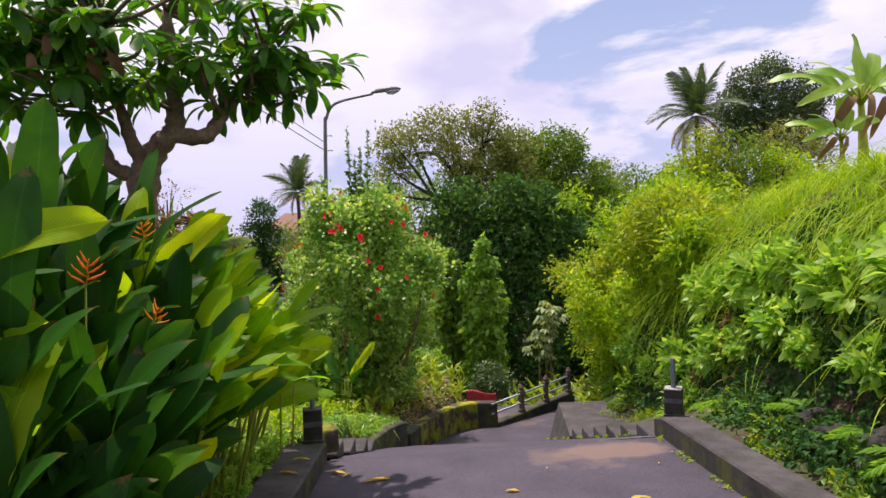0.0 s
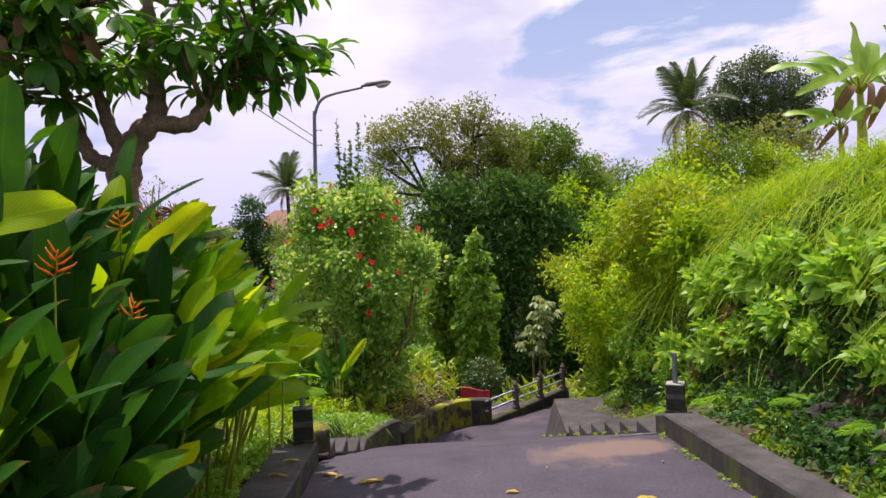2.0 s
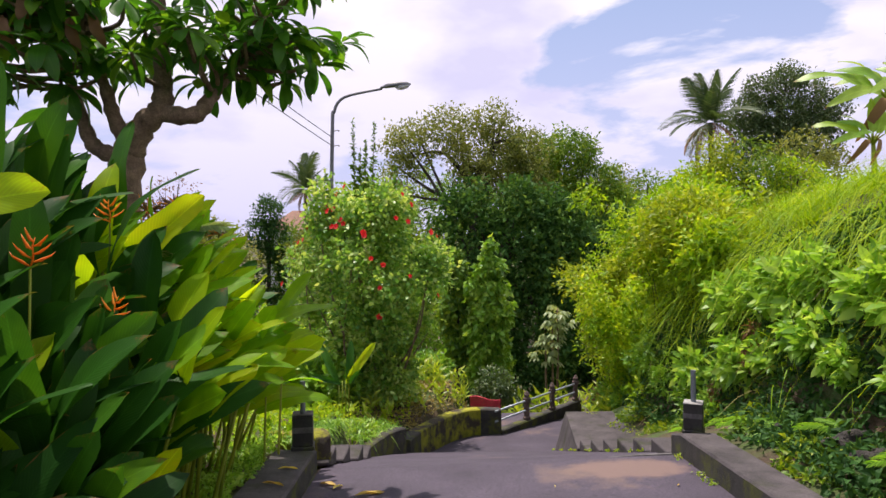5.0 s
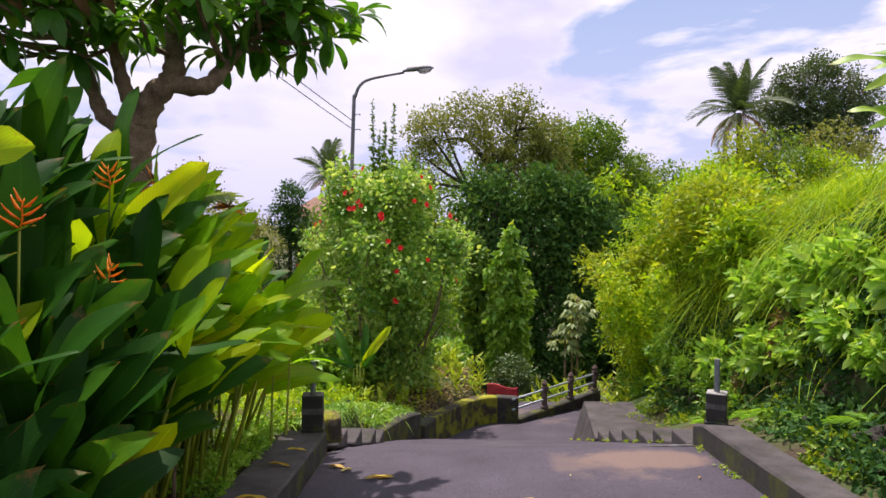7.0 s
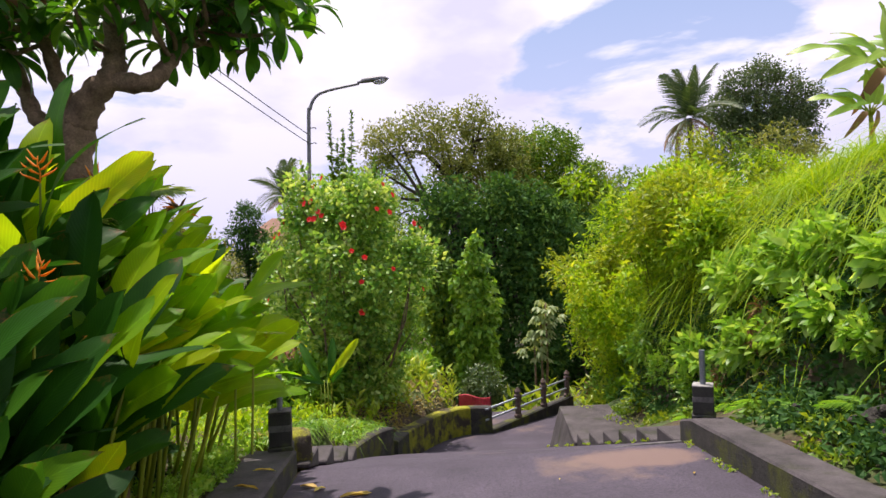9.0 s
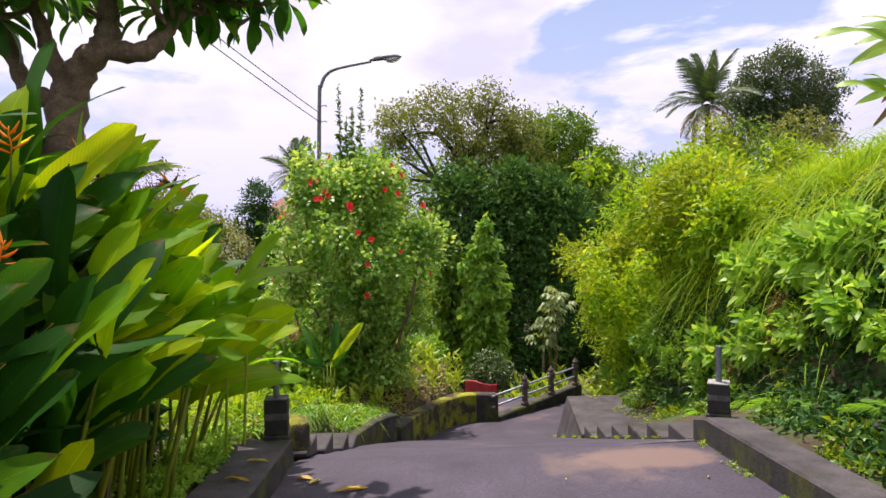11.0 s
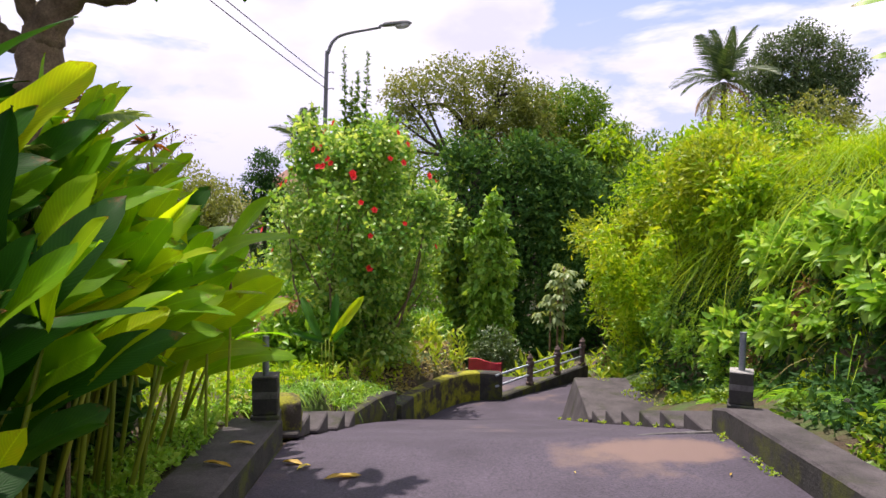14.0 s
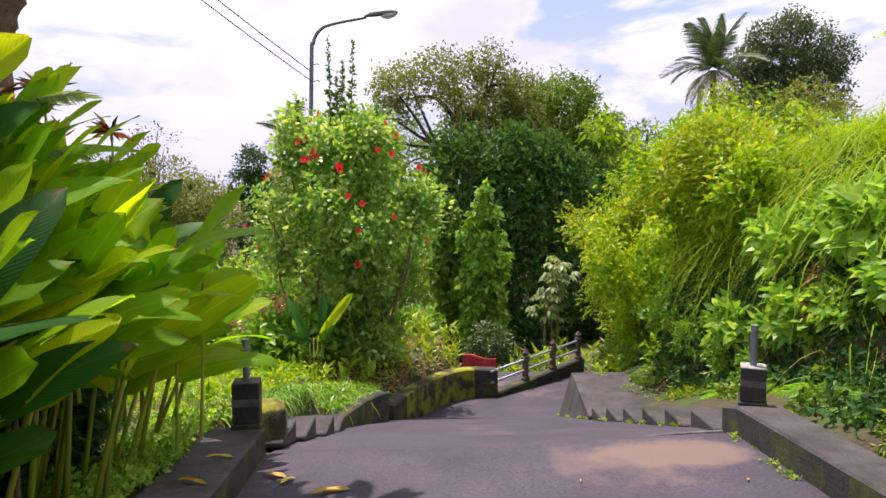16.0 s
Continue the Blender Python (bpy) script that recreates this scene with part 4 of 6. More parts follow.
def hibiscus():
    x, y = -1.3, 13.6
    z0 = float(land_z(x, y)) - 0.05
    hz = [-1.75, -0.6, 0.0, 0.9, 1.35, 2.1, 2.8]
    lo, hi = [-0.40, -0.70, -1.1, -1.70, -1.55, -1.05, -0.40], [0.45, 0.80, 1.0, 1.4, 1.45, 1.05, 0.45]
    rr = random.Random(31)
    blobs = [(0, 0, -0.9 - z0, 0.35, 0.4, 0.7), (0, 0, 0.1 - z0, 0.6, 0.6, 0.7), (-0.2, 0, 1.0 - z0, 1.1, 1.0, 0.8), (-0.1, 0, 1.9 - z0, 0.8, 0.8, 0.7), (-0.85, 0, 2.45 - z0, 0.32, 0.35, 0.35), (0.35, 0, 2.4 - z0, 0.4, 0.4, 0.35)]
    for j in range(60):
        r = rr.uniform(0.16, 0.36)
        a, zz = rr.uniform(0, 6.28), rr.uniform(-1.2, 2.55)
        l, h = float(np.interp(zz, hz, lo)), float(np.interp(zz, hz, hi))
        blobs.append(((l + h) / 2 + math.cos(a) * ((h - l) / 2 - r * 0.7), math.sin(a) * ((h - l) / 2 - r * 0.7) * 0.9, zz - z0, r, r, r * rr.uniform(0.7, 1.2)))
    ob = bush("hibiscus_bush", at(x, y, z0), blobs, 2900, 11, 0.13, 0.088, L_HIB, "large hibiscus bush dotted with red flowers", "bush", 21, 0.66, 26, M_BARK, shell=0.35, stem_r=0.03, oval=True)
    rng = np.random.default_rng(3)
    # upright sprigs above the crown
    for sx, top in ((-0.42, 3.98), (0.0, 3.92), (-0.28, 3.4), (-0.15, 3.55), (0.42, 3.05), (-0.95, 3.05)):
        base = np.array([sx * 0.7, 0, 1.9 - z0])
        tip = np.array([sx + 0.06, rng.normal() * 0.1, top - z0])
        v, f = tube([base, (base + tip) / 2, tip], [0.012, 0.008, 0.003], 5)
        stem = put("sprig", mesh_from("sprig", v, f, M_BARK), ob)
        k = 170
        tt = rng.random(k)
        pos = base + (tip - base) * tt[:, None]
        di = rng.normal(size=(k, 3)) + np.array([0, 0, 0.4])
        put("sprig_foliage", leaf_cloud("sprig_foliage", pos, di, 0.17 * (1.15 - 0.8 * tt), L_TREE, 0.45, 0.2, rng), stem)
    BB = np.array(blobs)
    for k in range(34):
        b = BB[6 + rng.integers(len(BB) - 6)]
        d = rng.normal(size=3); d[2] = abs(d[2]) * 0.8 + 0.3; d /= np.linalg.norm(d)
        base = b[:3] + d * b[3:] * 0.8
        tip = base + (d + np.array([0, 0, 0.3])) * rng.uniform(0.12, 0.28)
        v, f = tube([base, (base + tip) / 2 + rng.normal(size=3) * 0.03, tip], [0.009, 0.006, 0.003], 5)
        stem = put("shoot", mesh_from("shoot", v, f, M_BARK), ob)
        m = 34
        tt = rng.random(m)
        put("shoot_foliage", leaf_cloud("shoot_foliage", base + (tip - base) * tt[:, None], rng.normal(size=(m, 3)) + d * 0.6, 0.12 * (1.15 - 0.5 * tt), L_HIB, 0.55, 0.2, rng), stem)
    pet = []
    for k in range(5):
        v, f, uv = blade(0.075, 0.07, 3, 0.4, 0.3, 0.004, 0.6, k)
        a = k * 2 * math.pi / 5
        R = np.array(Matrix.Rotation(a, 3, "Z") @ Matrix.Rotation(0.5, 3, "X"))
        pet.append((v @ R.T, f))
    pet.append(tube([(0, 0, 0), (0, 0, 0.05), (0, 0.01, 0.09)], [0.005, 0.004, 0.003], 5))
    v, f = join(pet)
    me = mesh_from("flower", v, f, L_HIBF)
    B = np.array(blobs)
    for k in range(30):
        zz = rng.uniform(0.1, 2.7) if k % 4 else rng.uniform(1.6, 2.9)
        l, h = float(np.interp(zz, hz, lo)), float(np.interp(zz, hz, hi))
        a = -math.pi * rng.uniform(0.05, 0.95)
        d = np.array([math.cos(a), math.sin(a), 0.35])
        p = np.array([(l + h) / 2 + math.cos(a) * (h - l) / 2, math.sin(a) * (h - l) * 0.5, zz - z0])
        put("flower", me, ob, aim(p, np.cross(d, (0.3, 0.1, 1)), d, rng.uniform(0.6, 0.95)), "red five-petalled flower")


hibiscus()


def bank_plants():
    rng = np.random.default_rng(8)
    # long grass over the upper bank
    n = 30000
    x = rng.uniform(3.5, 8.5, n); y = rng.uniform(2.0, 17.0, n)
    keep = (x > np.interp(y, [2, 7, 11, 17], [4.15, 3.95, 3.8, 4.1]) + 0.35 * np.sin(y * 2.1) + 0.2 * np.sin(y * 5.3))
    x, y = x[keep], y[keep]
    n = len(x)
    # tussocks
    x += 0.12 * np.sin(x * 7 + y * 3); y += 0.12 * np.sin(y * 8 - x * 2)
    z = land_z(x, y) - 0.03
    tus = np.sin(x * 6.1 + 1.7 * np.sin(y * 2.3)) * np.sin(y * 4.7 + x)
    di = np.stack([rng.normal(-0.2, 0.55, n) - 0.35 * tus, rng.normal(-0.1, 0.6, n) + 0.5 * np.sin(y * 3.1 + x * 2), np.full(n, 1.0)], axis=1)
    ln = rng.uniform(0.35, 1.05, n) * (1.0 + 0.6 * tus)
    arch = rng.uniform(0.6, 1.35, n)
    tagged(put("grass", grass_mesh("grass", np.stack([x, y, z], 1), di, ln, rng.uniform(0.008, 0.018, n), L_GRASS, arch, rng, 6)), "long bright green grass arching over a steep bank", "grass", kind="stuff")
    # dry hanging grass below it
    m = 150
    cy = rng.uniform(3.0, 12.5, m)
    pick = rng.integers(0, m, 4200)
    n = len(pick)
    y = cy[pick] + rng.normal(size=n) * 0.07
    x = np.interp(y, [3, 7, 12.5], [4.1, 3.95, 3.85]) + rng.uniform(0, 0.5, m)[pick] + rng.normal(size=n) * 0.06
    z = land_z(x, y)
    di = np.stack([rng.normal(-0.45, 0.5, n), rng.normal(-0.25, 0.8, n), np.full(n, 0.9)], axis=1)
    tagged(put("grass", grass_mesh("grass", np.stack([x, y, z], 1), di, rng.uniform(0.35, 0.95, n), rng.uniform(0.009, 0.018, n), L_GRASS, rng.uniform(0.7, 1.6, n), rng, 7)), "long green grass hanging over the bank's lip", "grass", kind="stuff")
    n = 150
    y = rng.uniform(4.0, 15.0, n)
    x = 3.55 + 0.5 * rng.random(n) + 0.3 * np.sin(y * 2.1)
    z = land_z(x, y) + 0.02
    di = np.stack([rng.normal(-1.0, 0.3, n), rng.normal(-0.1, 0.4, n), np.full(n, 0.35)], axis=1)
    tagged(put("dry_grass", grass_mesh("dry_grass", np.stack([x, y, z], 1), di, rng.uniform(0.25, 0.55, n), rng.uniform(0.006, 0.011, n), L_DRY, rng.uniform(0.8, 1.5, n), rng, 5)), "straw-coloured dry grass hanging on the bank", "grass", kind="stuff")
    # low creeping plants at the foot of the bank
    n = 13000
    y = rng.uniform(3.2, 14.0, n); x = 2.63 + rng.random(n) ** 1.3 * 1.3
    x = x + 0.12 * np.sin(y * 4) + np.where(y > 7.3, 0.42, 0.0)
    hump = 0.10 + 0.12 * np.sin(x * 9 + y * 5) * np.sin(y * 3.3)
    z = land_z(x, y) + np.maximum(0.01, hump * rng.random(n))
    di = rng.normal(size=(n, 3)) + np.array([-0.5, -0.4, 0.5])
    keep = np.sin(x * 5.1 + 2 * np.sin(y * 1.7)) + np.sin(y * 4.3) > np.where(y < 7.2, 0.25, -0.3)
    tagged(put("ground_cover", leaf_cloud("ground_cover", np.stack([x, y, z], 1)[keep], di[keep], rng.uniform(0.04, 0.10, n)[keep], L_COVER, 0.55, 0.2, rng)), "low bright creeping plants along the bank's foot", "ground cover", kind="stuff")
    # clinging vines on the steep face
    n = 24000
    y = rng.uniform(3.0, 16.0, n); x = rng.uniform(3.3, 4.4, n)
    x = np.where(y < 7.3, x - 0.55 * rng.random(n), x)
    z = land_z(x, y) + 0.15 * rng.random(n)
    di = rng.normal(size=(n, 3)) + np.array([-0.8, -0.5, -0.2])
    tagged(put("vines", leaf_cloud("vines", np.stack([x - 0.1 * rng.random(n), y, z], 1), di, rng.uniform(0.06, 0.13, n), L_DEEP, 0.5, 0.25, rng)), "dark green vines clinging to the steep bank", "vine", kind="stuff")


bank_plants()


def bank_shrubs():
    rnd = random.Random(12)
    lab = "light green broad-leaved shrub growing on the steep bank"
    for k, (x, y, s) in enumerate([(3.70, 7.3, 0.8), (3.90, 8.1, 0.95), (3.66, 8.8, 0.8), (3.9, 9.5, 1.0), (3.66, 10.1, 0.8), (3.86, 6.4, 0.95), (3.9, 5.5, 1.0), (3.95, 7.6, 0.85), (3.64, 9.2, 0.6), (4.0, 4.6, 0.9), (3.68, 8.2, 0.6), (3.66, 6.7, 0.6), (3.95, 8.8, 0.85), (3.66, 5.8, 0.65), (3.68, 5.0, 0.7)]):
        blobs = [(-0.12, -0.05, 0.42, 0.42, 0.45, 0.34), (0.1, 0.25, 0.5, 0.35, 0.4, 0.3), (-0.2, -0.3, 0.25, 0.3, 0.3, 0.22)]
        bush("broadleaf_shrub", at(x - 0.06, y, float(land_z(x - 0.06, y)) - 0.12, rnd.uniform(0, 25), s * 0.82), blobs, 105, 6, 0.06, 0.22, L_BROAD, lab, "shrub", 100 + k, 0.44, 9, M_DBARK, 0.25, 0.3, "shrubs on the bank", 0.012, True)
    lab = "bright yellow-green leafy shrub overhanging the steps"
    for k, (x, y, h, s) in enumerate([(3.95, 11.4, 1.9, 0.9), (3.85, 12.6, 2.2, 1.0), (3.65, 13.8, 2.3, 1.0), (3.75, 15.1, 2.8, 1.0), (4.1, 16.4, 3.0, 1.1), (4.6, 13.0, 1.4, 1.1), (4.6, 15.2, 1.8, 1.2), (3.95, 10.6, 1.2, 0.7), (5.2, 17.2, 2.1, 1.4)]):
        blobs = [(0.35, 0, h * 0.32, 0.6 * s, 0.7 * s, h * 0.32), (-0.1, 0, h * 0.74, 0.75 * s, 0.8 * s, h * 0.24), (0.4, 0.3, h * 0.6, 0.6 * s, 0.7 * s, h * 0.3), (-0.2, -0.2, h * 0.66, 0.5 * s, 0.5 * s, h * 0.2)]
        for j in range(9):
            r = rnd.uniform(0.16, 0.34) * s
            e = rnd.uniform(0.3, 1.06)
            blobs.append((rnd.gauss(0.25 - 0.5 * e, 0.45) * s, rnd.gauss(-0.1, 0.6) * s, h * e, r, r, r * rnd.uniform(0.7, 1.4)))
        mt = L_SHRUB if k % 3 else L_OLIVE
        bush("leafy_shrub", at(x, y, float(land_z(x, y)) - 0.1), blobs, int(560 * s), 11, 0.12, 0.12, mt, lab, "shrub", 130 + k, 0.42, 9, M_DBARK, 0.3, 0.35, "shrubs over the steps", 0.010)
    for k, (x, y, s) in enumerate([(3.55, 11.2, 0.5), (3.6, 12.3, 0.6), (3.5, 13.3, 0.55), (3.5, 10.2, 0.4), (3.4, 14.4, 0.6), (3.45, 9.3, 0.35)]):
        blobs = [(0, 0, 0.35, 0.5, 0.6, 0.35), (0.1, 0.3, 0.5, 0.4, 0.4, 0.35)]
        bush("dark_shrub", at(x, y, float(land_z(x, y)) - 0.05, 0, s * 1.5), blobs, 150, 6, 0.06, 0.13, L_COL, "dark green shrub at the foot of the bank", "shrub", 160 + k, 0.45, 6, M_DBARK, group="shrubs at the bank's foot")


bank_shrubs()


def banana(x, y, zb, s, seed):
    ob = thing("banana_plant", at(x, y, zb), "banana plant with torn light green leaves", "plant")
    rnd = random.Random(seed)
    v, f = tube([(0, 0, -0.2), (0.02, 0, 0.5 * s), (0, 0, 1.1 * s)], [0.075 * s, 0.06 * s, 0.035 * s], 10)
    put("stem", mesh_from("stem", v, f, L_STEM, smooth=True), ob)
    ms = []
    for k in range(4):
        v, f, uv = blade(1.0, 0.27, 14, 0.30 + 0.45 * k, 0.15, 0.03, 0.42, 60 + k, 0.5 * (k - 1.5), 0.40)
        ms.append((mesh_from("leaf", v, f, L_BANANA, uv, True), mesh_from("dry_leaf", v, f, L_BROWN, uv, True)))

    def frond(az, el, ln, me, name, label=""):
        a, e = radians(az), radians(el)
        d = Vector((math.cos(a) * math.cos(e), math.sin(a) * math.cos(e), math.sin(e)))
        p0 = Vector((0, 0, 1.0 * s))
        p1 = p0 + Vector((d.x * 0.12, d.y * 0.12, 0.16)) * s + d * 0.10 * s
        v, f = tube([p0, p0.lerp(p1, 0.5) + Vector((0, 0, 0.03)), p1], [0.022 * s, 0.018 * s, 0.012 * s], 6)
        st = put("petiole", mesh_from("petiole", v, f, L_STEM, smooth=True), ob)
        put(name, me, st, aim(p1, d, (rnd.gauss(0, 0.3), -0.8, 0.6), ln * s * 0.8), label)

    for az, el, ln, k in ((176, 30, 1.15, 1), (150, 62, 0.8, 1), (60, 78, 1.0, 0), (200, 8, 0.75, 2), (232, 18, 0.6, 2), (25, 60, 1.0, 1), (335, 30, 0.9, 2), (280, 35, 0.65, 1), (190, 48, 0.7, 2)):
        frond(az, el, ln, ms[k][0], "leaf")
    for az, el in ((215, -35), (260, -30)):
        frond(az, el, 0.62, ms[3][1], "dry_leaf", "brown withered leaf")


banana(6.75, 10.9, float(land_z(6.75, 10.9)) - 0.1, 1.25, 1)
banana(6.3, 10.7, float(land_z(6.3, 10.7)) - 0.1, 0.75, 3)
banana(8.0, 11.9, float(land_z(8.0, 11.9)) - 0.1, 1.3, 2)

# ---- far trees ----
tree("tall_tree", at(1.9, 35, -6.8), 15.5, [(-3.2, 0, 13.2, 1.3, 1.5, 1.2), (-1.3, 0, 14.0, 1.7, 1.8, 1.0), (0.9, 0, 14.3, 1.1, 1.3, 0.9), (0.2, 0, 12.7, 1.9, 2.0, 1.1), (-3.8, 0, 11.6, 0.9, 1.0, 1.4), (2.4, 0, 13.0, 1.3, 1.6, 1.0), (0.4, 0, 11.3, 1.5, 1.6, 1.0), (2.4, 0, 11.4, 1.5, 1.6, 1.1), (-0.6, 0, 12.4, 0.9, 1.0, 0.6)], 1150, 14, 0.26, 0.17, L_TREEO, "tall olive-green tree with open layered crown", 31, 0.42, limbs=18, shell=0.3)
tree("tall_tree", at(5.4, 37, -7.0), 15, [(-0.6, 0, 12.8, 1.7, 2, 1.3), (1.3, 0, 13.2, 1.5, 2, 1.1), (0.2, 0, 10.8, 2.3, 2.2, 1.7), (2.6, 0, 11.6, 1.5, 1.7, 1.2), (3.6, 0, 10.6, 1.2, 1.4, 1.1)], 1500, 13, 0.24, 0.18, L_TREE, "dense green forest tree in the valley", 32, 0.4, limbs=10)
tree("vine_covered_tree", at(3.0, 32, -6.8), 12, [(-1.7, 0, 8.6, 1.5, 1.5, 2.6), (0.6, 0, 8.2, 1.6, 1.5, 3.2), (2.2, 0, 8.0, 1.6, 1.5, 3.0), (-1.0, 0, 5.0, 1.8, 1.6, 2.6), (1.6, 0, 4.4, 1.9, 1.6, 2.8), (0, 0, 2.0, 2.4, 1.8, 1.8)], 2300, 11, 0.28, 0.26, L_VINE, "dark tree smothered in hanging vines", 33, 0.5, limbs=8)
tree("vine_covered_tree", at(7.4, 34, -6.8), 11, [(-0.8, 0, 7.2, 1.9, 1.6, 2.8), (1.4, 0, 7.4, 1.7, 1.6, 2.4), (0, 0, 3.4, 2.6, 1.8, 2.8)], 1500, 11, 0.28, 0.26, L_VINE, "dark tree smothered in hanging vines", 34, 0.5, limbs=8)
tree("valley_tree", at(-2.2, 31, -6.4), 10, [(0, 0, 7.8, 1.6, 1.5, 1.7), (-1.0, 0, 5.6, 1.7, 1.5, 2.0), (0.9, 0, 5.2, 1.5, 1.5, 2.2)], 1000, 11, 0.24, 0.18, L_TREE, "dense green valley tree", 35, 0.3, limbs=8)
tree("column_tree", at(1.42, 21, -3.9), 6.0, [(0, 0, 5.2, 0.20, 0.2, 0.35), (0, 0, 4.7, 0.36, 0.36, 0.4), (-0.05, 0, 4.1, 0.5, 0.5, 0.5), (0.1, 0, 3.5, 0.55, 0.5, 0.5), (-0.05, 0, 2.9, 0.62, 0.55, 0.5), (0.05, 0, 2.3, 0.6, 0.55, 0.5), (0, 0, 1.7, 0.6, 0.55, 0.5)], 620, 12, 0.10, 0.20, L_COL, "columnar dense green young tree with drooping leaves", 36, 0.12, limbs=8, droop=0.9, ratio=0.62)
tree("column_tree", at(0.5, 21.6, -3.9), 5.6, [(0, 0, 4.8, 0.25, 0.25, 0.4), (0.05, 0, 4.1, 0.4, 0.4, 0.5), (-0.05, 0, 3.4, 0.48, 0.4, 0.6), (0.1, 0, 2.5, 0.45, 0.4, 0.6)], 330, 12, 0.10, 0.19, L_TREE, "dark slender young tree with drooping leaves", 37, 0.1, limbs=6, droop=0.9, ratio=0.6)
bush("blue_green_bush", at(1.40, 18.5, float(land_z(1.40, 18.5)) - 0.1), [(0, 0, 1.55, 0.5, 0.5, 0.40), (0.2, 0, 1.1, 0.48, 0.5, 0.5), (-0.2, 0, 1.15, 0.42, 0.5, 0.5), (0, 0, 0.5, 0.35, 0.4, 0.5)], 330, 8, 0.08, 0.11, L_PALM, "grey-green bush beyond the railing", "bush", 41, 0.5, 8)


def pale_plant():
    x, y = 2.95, 19.0
    z0 = float(land_z(x, y)) - 0.05
    rng = np.random.default_rng(4)
    ob = thing("papaya_plant", at(x, y, z0), "slender pale-leaved papaya plant with flat leaf tiers", "plant")
    top = -0.15 - z0
    for dx, h in ((0.14, top), (-0.18, top - 0.95), (0.0, top - 0.55)):
        v, f = tube([(dx * 0.4, 0, -0.1), (dx, 0, h * 0.5), (dx, 0, h)], [0.04, 0.03, 0.02], 7)
        put("stem", mesh_from("stem", v, f, M_BARK, smooth=True), ob)
        for drop, wide in ((0.0, 0.34), (0.30, 0.40)):
            for k in range(9):
                a = k * 2.4 + dx * 9 + drop + rng.normal() * 0.3
                out = np.array([math.cos(a), math.sin(a), 0])
                r = wide * rng.uniform(0.35, 1.05)
                low = drop + rng.uniform(-0.10, 0.18)
                top_p, end = np.array([dx, 0, h - low]), np.array([dx, 0, h - low + rng.uniform(-0.06, 0.12)]) + out * r
                v, f = tube([top_p, (top_p + end) / 2 + np.array([0, 0, 0.05]), end], [0.008, 0.006, 0.005], 5)
                pet = put("petiole", mesh_from("petiole", v, f, L_STEM), ob)
                lobes = 7
                b = a + np.linspace(-2.1, 2.1, lobes)
                di = np.stack([np.cos(b), np.sin(b), rng.uniform(-0.9, -0.2) + 0.15 * rng.normal(size=lobes)], 1)
                ln = 0.24 * (1 - 0.25 * np.abs(np.linspace(-1, 1, lobes)))
                put("leaf", leaf_cloud("leaf", np.repeat(end[None, :], lobes, 0), di, ln, L_PALE, 0.42, 0.2, rng, 0.9, True), pet)


pale_plant()


def frond_mesh(name, ln, mat, seed, sag=1.0):
    """A feather frond along +y: a bowed rib with leaflets hanging to both sides."""
    rng = np.random.default_rng(seed)
    n = 42
    t = np.linspace(0.08, 1, n)
    rib = np.stack([np.zeros(n), ln * t * (1 - 0.18 * sag * t), -ln * 0.42 * sag * t ** 2.2], 1)
    ch = [tube(rib, np.linspace(0.03, 0.006, n) * ln / 2.5, 5)]
    V, F = [], []
    for k in range(n):
        L1 = ln * 0.26 * math.sin(math.pi * min(1, 0.12 + 0.86 * t[k])) ** 0.6 + 0.05
        for s in (-1, 1):
            b = rib[k]
            w = (0.022 if ln > 1 else 0.035) * ln / 2.5
            e = b + np.array([s * L1 * 0.75, L1 * 0.45, -L1 * (0.35 + 0.3 * rng.random())])
            m = (b + e) / 2 + np.array([0, 0, L1 * 0.1])
            i = len(V)
            V += [b - (0, w, 0), b + (0, w, 0), m + (0, w, 0), m - (0, w, 0), e]
            F += [(i, i + 1, i + 2, i + 3), (i + 3, i + 2, i + 4)]
    ch.append((np.array(V), F))
    v, f = join(ch)
    return mesh_from(name, v, f, mat)


FROND = frond_mesh("frond", 3.1, L_PALM, 1, 0.6)
ARCHED = frond_mesh("frond", 3.0, L_PALM, 5, 1.35)
DRYFROND = frond_mesh("dry_frond", 2.7, L_BROWN, 2, 1.2)


def palm(x, y, zb, ztop, s, label, seed):
    rnd = random.Random(seed)
    ob = thing("coconut_palm", at(x, y, zb), label, "palm")
    h = ztop - zb
    p = curve_points([(0, 0, -0.2), (0.1, 0, h * 0.5), (0, 0, h)], 6)
    v, f = tube(p, np.linspace(0.2, 0.13, len(p)) * s, 9)
    put("trunk", mesh_from("trunk", v, f, M_DBARK, smooth=True), ob)
    for k in range(26):
        az = k * 2.399 + rnd.gauss(0, 0.15)
        el = radians((89 - 2.6 * k if k < 12 else 48 - 6.5 * (k - 12)) + rnd.gauss(0, 6))
        d = (math.cos(az) * math.cos(el), math.sin(az) * math.cos(el), math.sin(el))
        me, nm = (DRYFROND, "dry_frond") if k > 20 else (FROND if k < 12 else ARCHED, "frond")
        put(nm, me, ob, aim((0, 0, h), d, (rnd.gauss(0, 0.3), rnd.gauss(0, 0.3), 1), s * rnd.uniform(0.6, 1.15)), "withered brown frond" if k > 20 else "")


palm(19.4, 50, -3.0, 9.9, 1.32, "coconut palm with ragged grey-green fronds", 3)
palm(-13.2, 70, -6.0, 6.9, 1.25, "distant coconut palm above a roof", 4)

